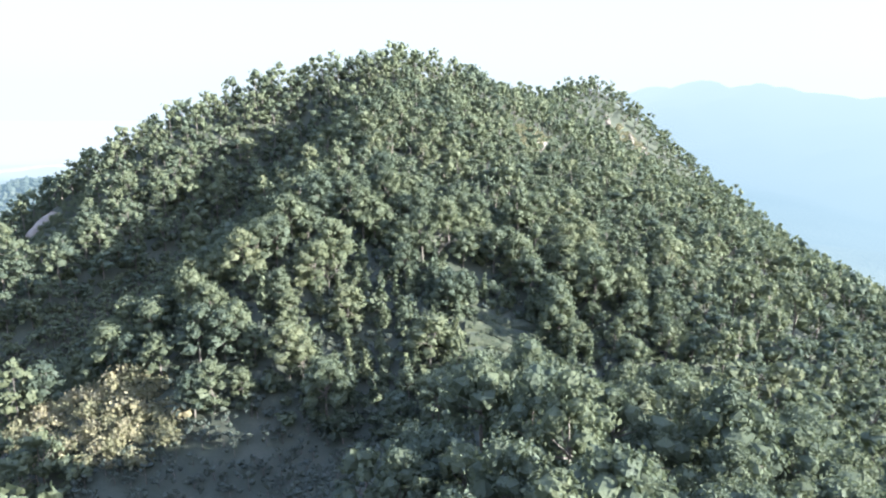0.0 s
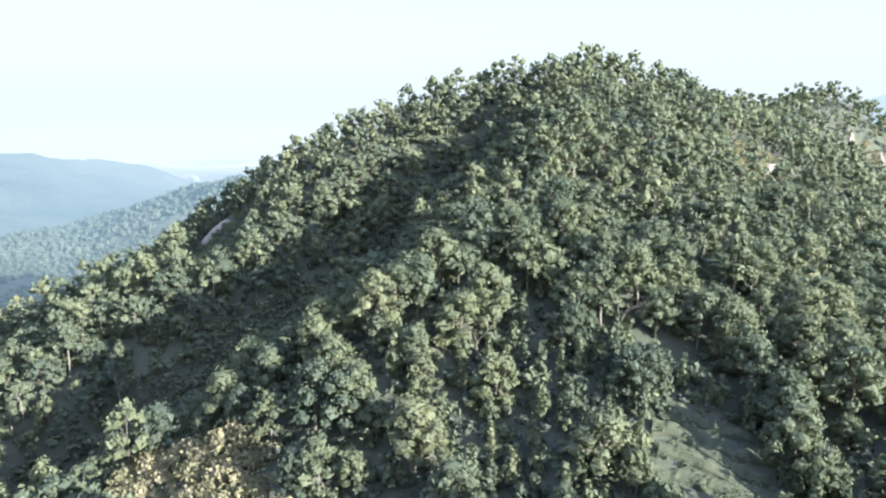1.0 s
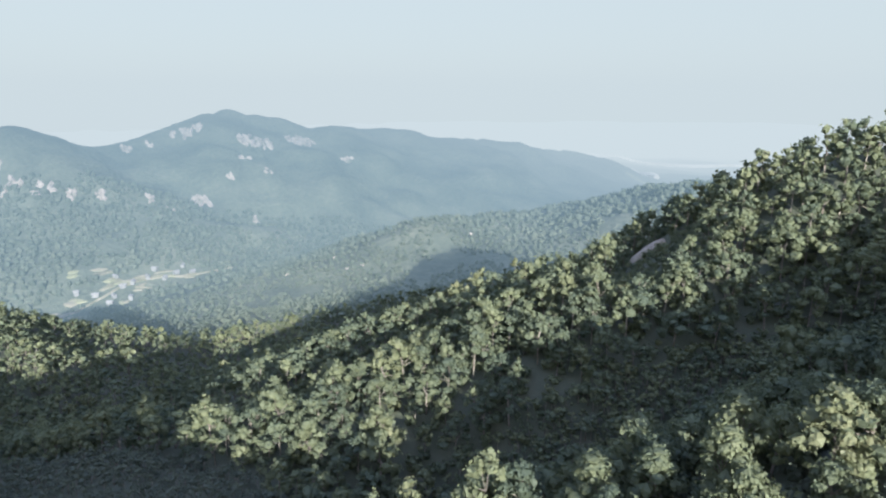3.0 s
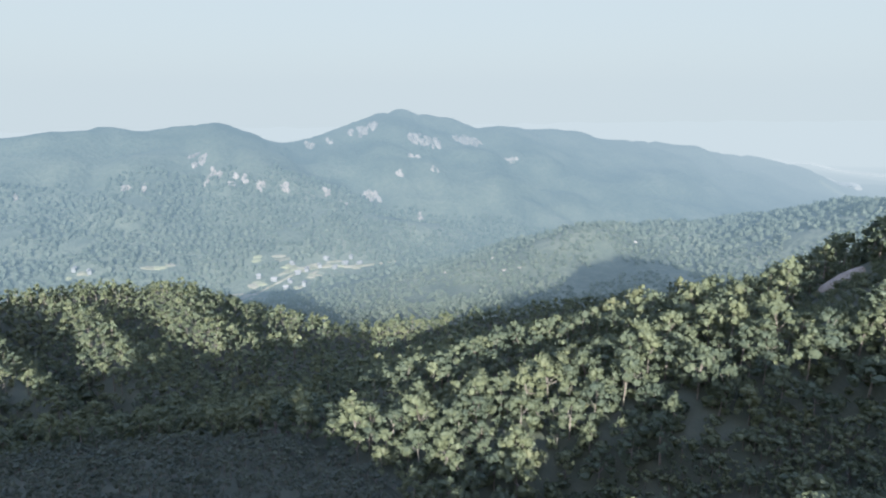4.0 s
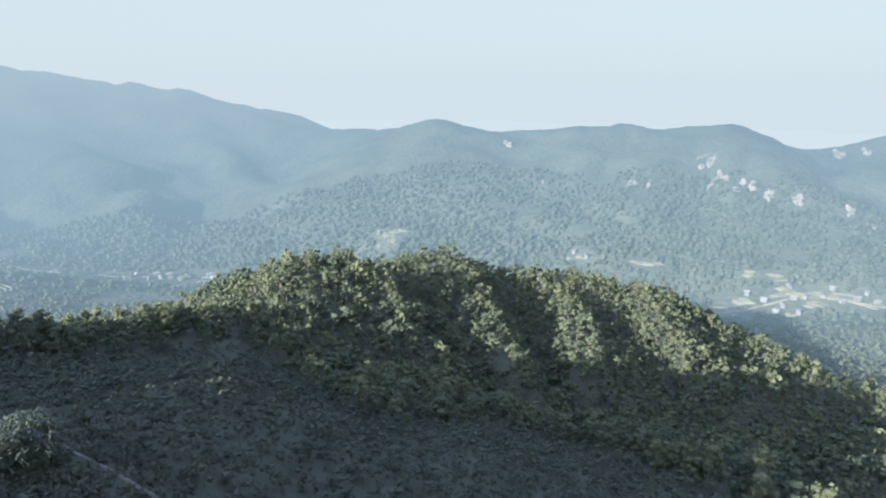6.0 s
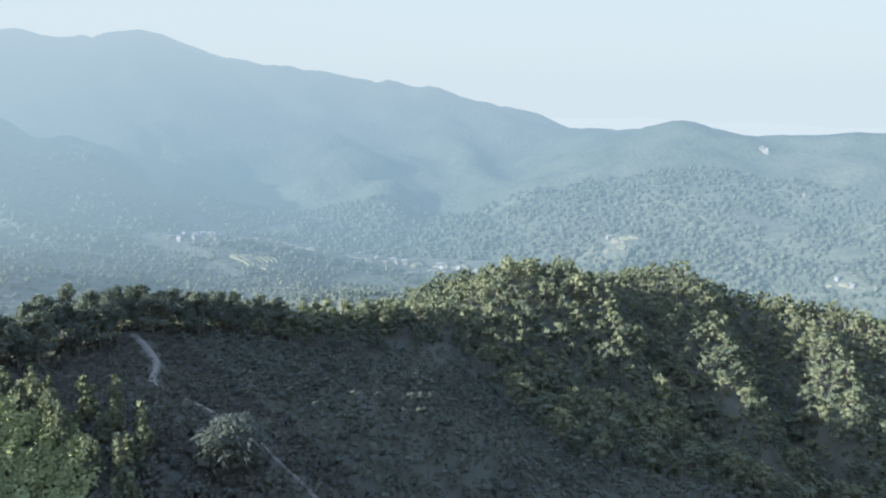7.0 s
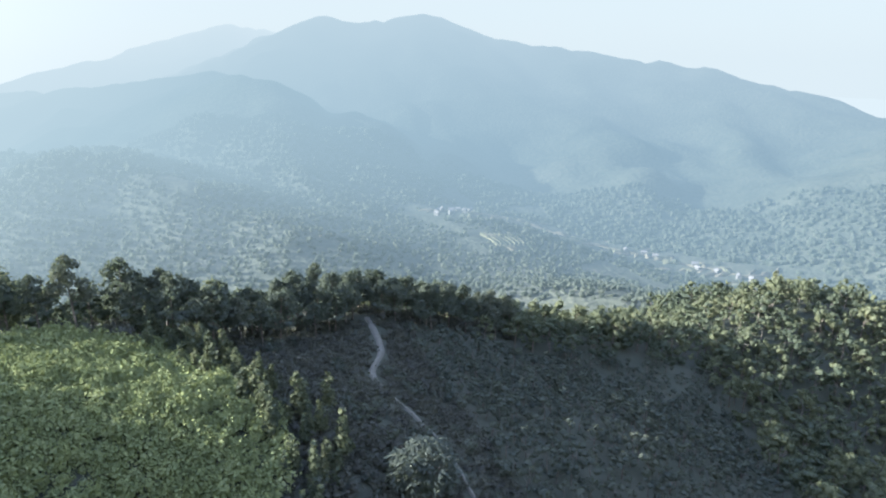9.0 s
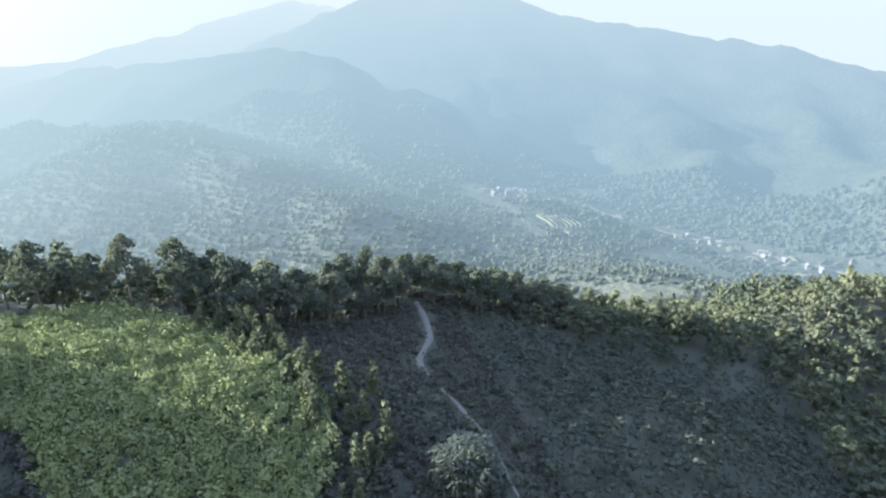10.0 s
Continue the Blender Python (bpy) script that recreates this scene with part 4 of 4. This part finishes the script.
tagged(rock_patch("clearing", -156.0, 200.0, 5.6, 4.6, 20, 1.7, M_CLAY, "", rugged=0.15), "pale bare earth clearing on the wooded ridge", "bare earth", "bare ground")
for x, y, a, b, turn in ((11.5, 250, 2.2, 10, -10), (13.5, 240, 1.6, 7, -14), (7.5, 254, 1.8, 6, 10)):
    rock_patch("landslide", x, y, a, b, turn, 1.0, M_CLAY, "pale bare landslide streak below the saddle", "rock", rugged=0.25)
for x, y, a, b, turn in ((71.5, 388, 2.6, 5, 20), (64, 391, 1.8, 4, 10), (50, 389, 2.0, 3.5, 30), (73.5, 378, 1.6, 5, 15)):
    rock_patch("landslide", x, y, a, b, turn, 2.6, M_CLAY, "pale bare landslide scar under the second peak", "rock", rugged=0.3)

# grassy steps of the small terraced plot on the main face
for k in range(6):
    y = 113.5 + 2.7 * k
    x = np.linspace(-7 + 0.6 * (k % 3), 9 - 0.8 * (k % 2), 24)
    prof = [(-0.9, -0.5), (-0.55, 0.55), (0.1, 0.8), (1.0, 0.75), (1.5, -0.6)]
    v = []
    for dy, dz in prof:
        yy = y + dy + 0.9 * np.sin(x * 0.35 + k) + 0.5 * value_noise(x, x * 0 + y, 2.0, 71)
        v.append(np.stack([x, yy, laid(x, yy) + dz + 0.5 * value_noise(x, yy, 0.8, 72)], 1))
    v = np.stack(v, 1)
    idx = np.arange(24 * 5).reshape(24, 5)
    f = np.stack([idx[:-1, :-1], idx[1:, :-1], idx[1:, 1:], idx[:-1, 1:]], -1).reshape(-1, 4)
    tagged(mesh_object("terrace_step", v.reshape(-1, 3), f, [M_GRASS]), "grassy terrace step of a small cleared plot", "terrace", "terrace steps")

# ---- the far valley ----
# pale cliffs: place, reach down the slope, half width
CLIFFS = [(-977, -66, 26, 10), (-939, -39, 22, 12), (-908, -6, 15, 16), (-897, 21, 11, 11), (-901, 50, 11, 9), (-910, 100, 18, 9), (-983, 172, 28, 15), (-891, 127, 8, 8),
          (-917, 235, 32, 7), (-1210, 186, 22, 31), (-1145, 287, 29, 35), (-1188, 379, 25, 32), (-1079, 256, 10, 14), (-1084, 438, 9, 29), (-891, -140, 15, 7), (-876, -116, 10, 4),
          (-957, -347, 11, 13), (-1178, 89, 18, 10), (-1189, 129, 15, 10), (-864, -254, 7, 4), (-1028, 279, 11, 7), (-1014, 219, 8, 6)]
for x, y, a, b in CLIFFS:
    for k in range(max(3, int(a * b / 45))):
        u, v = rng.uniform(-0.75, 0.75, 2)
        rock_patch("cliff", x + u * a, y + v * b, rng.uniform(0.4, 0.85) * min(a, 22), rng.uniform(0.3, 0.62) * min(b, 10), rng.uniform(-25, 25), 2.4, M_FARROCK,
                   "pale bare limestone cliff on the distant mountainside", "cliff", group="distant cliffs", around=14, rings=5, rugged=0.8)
for x, y, a, b, turn in ((-562, 243, 9, 5, 0), (-597, 243, 6, 5, 0), (-558, 256, 7, 4, 0), (-564, 373, 6, 5, 0), (-600, 198, 5, 6, 0)):
    rock_patch("cliff", x, y, a * 0.42, b * 0.42, turn, 1.2, M_FARROCK, "small pale crag on the sunlit spur over the valley", "cliff", group="distant cliffs", around=18, rings=7, rugged=0.5)

FIELDS = [(-691, 13, 10, 26, 0), (-674, 61, 9, 12, 0), (-722, 111, 7, 30, 0), (-718, 61, 9, 24, 0), (-735, 30, 12, 30, 20), (-700, -149, 7, 16, 0), (-718, -80, 10, 26, 20), (-628, -350, 18, 14, 30),
          (-655, -355, 16, 22, 20), (-276, -481, 12, 18, 30), (-262, -505, 10, 14, 30), (-356, -593, 24, 9, 10), (-300, -560, 16, 10, 20), (-447, -513, 26, 8, 25)]
FIELDS += [(-470, -455, 26, 10, 20), (-482, -409, 22, 9, 10), (-427, -457, 18, 8, 20), (-398, -540, 20, 8, 30), (-1778, 1835, 200, 90, 45), (-1500, 1600, 160, 60, 30), (-1200, 1250, 90, 40, 40)]
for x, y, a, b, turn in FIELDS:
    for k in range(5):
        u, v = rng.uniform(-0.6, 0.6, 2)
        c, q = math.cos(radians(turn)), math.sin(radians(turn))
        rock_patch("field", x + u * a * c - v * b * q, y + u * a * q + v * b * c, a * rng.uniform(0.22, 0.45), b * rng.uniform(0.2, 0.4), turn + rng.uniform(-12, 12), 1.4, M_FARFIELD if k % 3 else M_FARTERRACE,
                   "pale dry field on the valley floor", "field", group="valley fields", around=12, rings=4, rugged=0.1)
BELT = [(-232, -585), (-300, -590), (-350, -585), (-405, -535), (-455, -495), (-495, -435), (-540, -405)]
BELT_WEST = [(-650, -5), (-690, 35), (-716, 75), (-725, 125)]


def valley_belt(x, y):
    """The farmed strips along the valley."""
    return near_line(x, y, BELT, 38.0) | near_line(x, y, BELT_WEST, 20.0) | in_ellipse(x, y, -275, -490, 26, 20)



for k in range(64):
    x, y = (float(v) for v in smooth_line(BELT, 12)[int(rng.integers(0, 72))] + rng.normal(size=2) * [13, 13])
    rock_patch("field", x, y, rng.uniform(6, 15), rng.uniform(1.5, 3.8), rng.uniform(-20, 70), 2.4, M_FARFIELD if rng.random() < 0.75 else M_FARTERRACE, "narrow pale terraced field on the valley slope", "field", group="valley fields", around=14, rings=4, rugged=0.1)
for k in range(16):
    x, y = (float(v) for v in smooth_line(BELT_WEST, 12)[int(rng.integers(0, 36))] + rng.normal(size=2) * [9, 9])
    rock_patch("field", x, y, rng.uniform(1.6, 3.6), rng.uniform(6, 13), rng.uniform(-20, 40), 1.3, M_FARFIELD, "narrow pale terraced field on the valley slope", "field", group="valley fields", around=14, rings=4, rugged=0.1)
for k in range(7):
    x0, y0 = -262 - 5.5 * k, -472 - 2.2 * k
    ribbon("field_terrace", [(x0, y0), (x0 - 5, y0 - 9), (x0 - 3, y0 - 20), (x0 + 3, y0 - 30)], 2.6, M_FARTERRACE, 1.3, "yellow-green curved terrace of a valley field", "terrace")
ribbon("valley_road", [(-655, 0), (-690, 40), (-716, 75), (-722, 120), (-735, 170)], 3.0, M_FARFIELD, 1.4, "pale dirt road along the valley", "road")
ribbon("valley_road", [(-230, -580), (-290, -600), (-350, -585), (-400, -545), (-450, -500), (-490, -440), (-520, -400)], 3.2, M_FARFIELD, 1.4, "pale dirt road along the valley", "road")

ribbon("river_plain", [(-2150, 1830), (-1922, 1843), (-1685, 1868), (-1538, 1950), (-1462, 2110), (-1380, 2300)], 75.0, M_FARSAND, 7.0, "pale sandy river plain beyond the mountains", "river plain", wander=0.8)
ribbon("river_plain", [(-1600, 1560), (-1480, 1500), (-1394, 1454), (-1330, 1380)], 30.0, M_FARSAND, 7.0, "pale sandy river bank beyond the mountains", "river plain", wander=0.8)


def house(long, wide, tall):
    b = bmesh.new()
    bmesh.ops.create_cube(b, size=1.0, matrix=Matrix.Translation((0, 0, tall / 2 - 0.5)) @ Matrix.Diagonal((long, wide, tall + 1, 1)))
    wall = (np.array([p.co[:] for p in b.verts]), np.array([[p.index for p in q.verts] for q in b.faces]))
    b.free()
    e, h = 0.5, wide * 0.32
    lx, ly = long / 2 + e, wide / 2 + e
    v = np.array([(-lx, -ly, tall - 0.2), (lx, -ly, tall - 0.2), (lx, 0, tall + h), (-lx, 0, tall + h), (lx, ly, tall - 0.2), (-lx, ly, tall - 0.2),
                  (-lx, -ly, tall), (lx, -ly, tall), (lx, 0, tall + h + 0.25), (-lx, 0, tall + h + 0.25), (lx, ly, tall), (-lx, ly, tall)])
    f = np.array([(6, 7, 8, 9), (9, 8, 10, 11), (0, 3, 2, 1), (3, 5, 4, 2), (0, 1, 7, 6), (4, 5, 11, 10), (1, 2, 8, 7), (2, 4, 10, 8), (0, 6, 9, 3), (3, 9, 11, 5)])
    door = np.array([(-0.6, -wide / 2 - 0.06, -0.4), (0.6, -wide / 2 - 0.06, -0.4), (0.6, -wide / 2 - 0.06, 2.0), (-0.6, -wide / 2 - 0.06, 2.0),
                     (-0.6, -wide / 2 + 0.1, -0.4), (0.6, -wide / 2 + 0.1, -0.4), (0.6, -wide / 2 + 0.1, 2.0), (-0.6, -wide / 2 + 0.1, 2.0)])
    df = np.array([(0, 1, 2, 3), (1, 5, 6, 2), (4, 0, 3, 7), (3, 2, 6, 7)])
    home = thing("village_house", [("wall", wall, M_FARWALL), ("roof", (v, f), M_FARROOF), ("door", (door, df), M_FARROOF)],
                 "small white-walled village house with a pale tin roof in the valley", "house", "village houses")
    parts_of = {c.name.split(".")[0]: c for c in home.children}
    parts_of["door"].parent = parts_of["wall"]
    return home


homes = [house(4.5, 3.4, 2.4), house(5.5, 3.6, 2.5), house(4, 3.6, 3.4)]
SPOTS = [(-700, 20), (-694, 36), (-688, 52), (-705, 60), (-712, 70), (-720, 84), (-716, 100), (-725, 112), (-728, 128), (-680, 66), (-676, 48), (-722, 55), (-735, 92), (-740, 120), (-700, -140),
         (-706, -155), (-240, -578), (-248, -586), (-256, -582), (-262, -592), (-270, -600), (-280, -606), (-288, -612), (-252, -570), (-236, -566), (-274, -588), (-447, -513), (-452, -500), (-470, -455),
         (-480, -440), (-488, -420), (-494, -410), (-476, -468), (-430, -520), (-645, -372)]
for x, y in SPOTS:
    z = float(laid(np.array([x]), np.array([y]))[0]) + 0.8
    ob = homes[int(rng.integers(0, 3))]
    m = pose(x, y, z, 0, 0, float(rng.uniform(0, 180)))
    if "placed" in ob:
        ob = copy_thing(ob, m)
    ob["placed"] = 1
    ob.matrix_basis = m

# woods of the far slopes
far_shapes = []
for i in range(5):
    c = [blob(rng, np.array([0, 0, 4.0]), 3.0, 1.0, 1), leaves_on(rng, np.array([0, 0, 4.4]), 3.1, 2, 2.4, 0.5)]
    far_shapes.append((limb((0, 0, -1), (0, 0, 3), 0.3, 0.25, 3), joined(c)))
mid_shapes = [(limb((0, 0, -1), (0, 0, 3), 0.3, 0.25, 3), joined([blob(rng, np.array([0.7, 0, 4.4]), 2.2, 1.05, 1), blob(rng, np.array([-1.0, 0.6, 3.4]), 2.0, 1.0, 1), leaves_on(rng, np.array([0, 0, 4.2]), 2.7, 5, 1.7, 0.5)])) for i in range(5)]


def far_wood(step):
    """Places for the trees of the far slopes, clear of fields, cliffs and houses."""
    wx, wy = jittered(-1130, 250, -1000, 640, step)
    d = np.hypot(wx + 25, wy - 55)
    pick = ~inside(wx, wy) & (d < 920) & (wx < 60 + 0.35 * np.abs(wy)) & ((wy < -118) | (wx < -330)) & ~((wx > -420) & (wy > 250))
    pick &= value_noise(wx, wy, 60.0, 81) + 0.5 * value_noise(wx, wy, 22.0, 82) > -0.38
    pick &= ~valley_belt(wx, wy) | (rng.random(len(wx)) < 0.08)
    for x, y, a, b, turn in FIELDS:
        pick &= ~in_ellipse(wx, wy, x, y, a, b, turn)
    for x, y, a, b in CLIFFS:
        pick &= ~in_ellipse(wx, wy, x, y, a * 0.7, b * 0.7)
    for x, y in SPOTS:
        pick &= np.hypot(wx - x, wy - y) > 10
    return wx[pick], wy[pick], d[pick]


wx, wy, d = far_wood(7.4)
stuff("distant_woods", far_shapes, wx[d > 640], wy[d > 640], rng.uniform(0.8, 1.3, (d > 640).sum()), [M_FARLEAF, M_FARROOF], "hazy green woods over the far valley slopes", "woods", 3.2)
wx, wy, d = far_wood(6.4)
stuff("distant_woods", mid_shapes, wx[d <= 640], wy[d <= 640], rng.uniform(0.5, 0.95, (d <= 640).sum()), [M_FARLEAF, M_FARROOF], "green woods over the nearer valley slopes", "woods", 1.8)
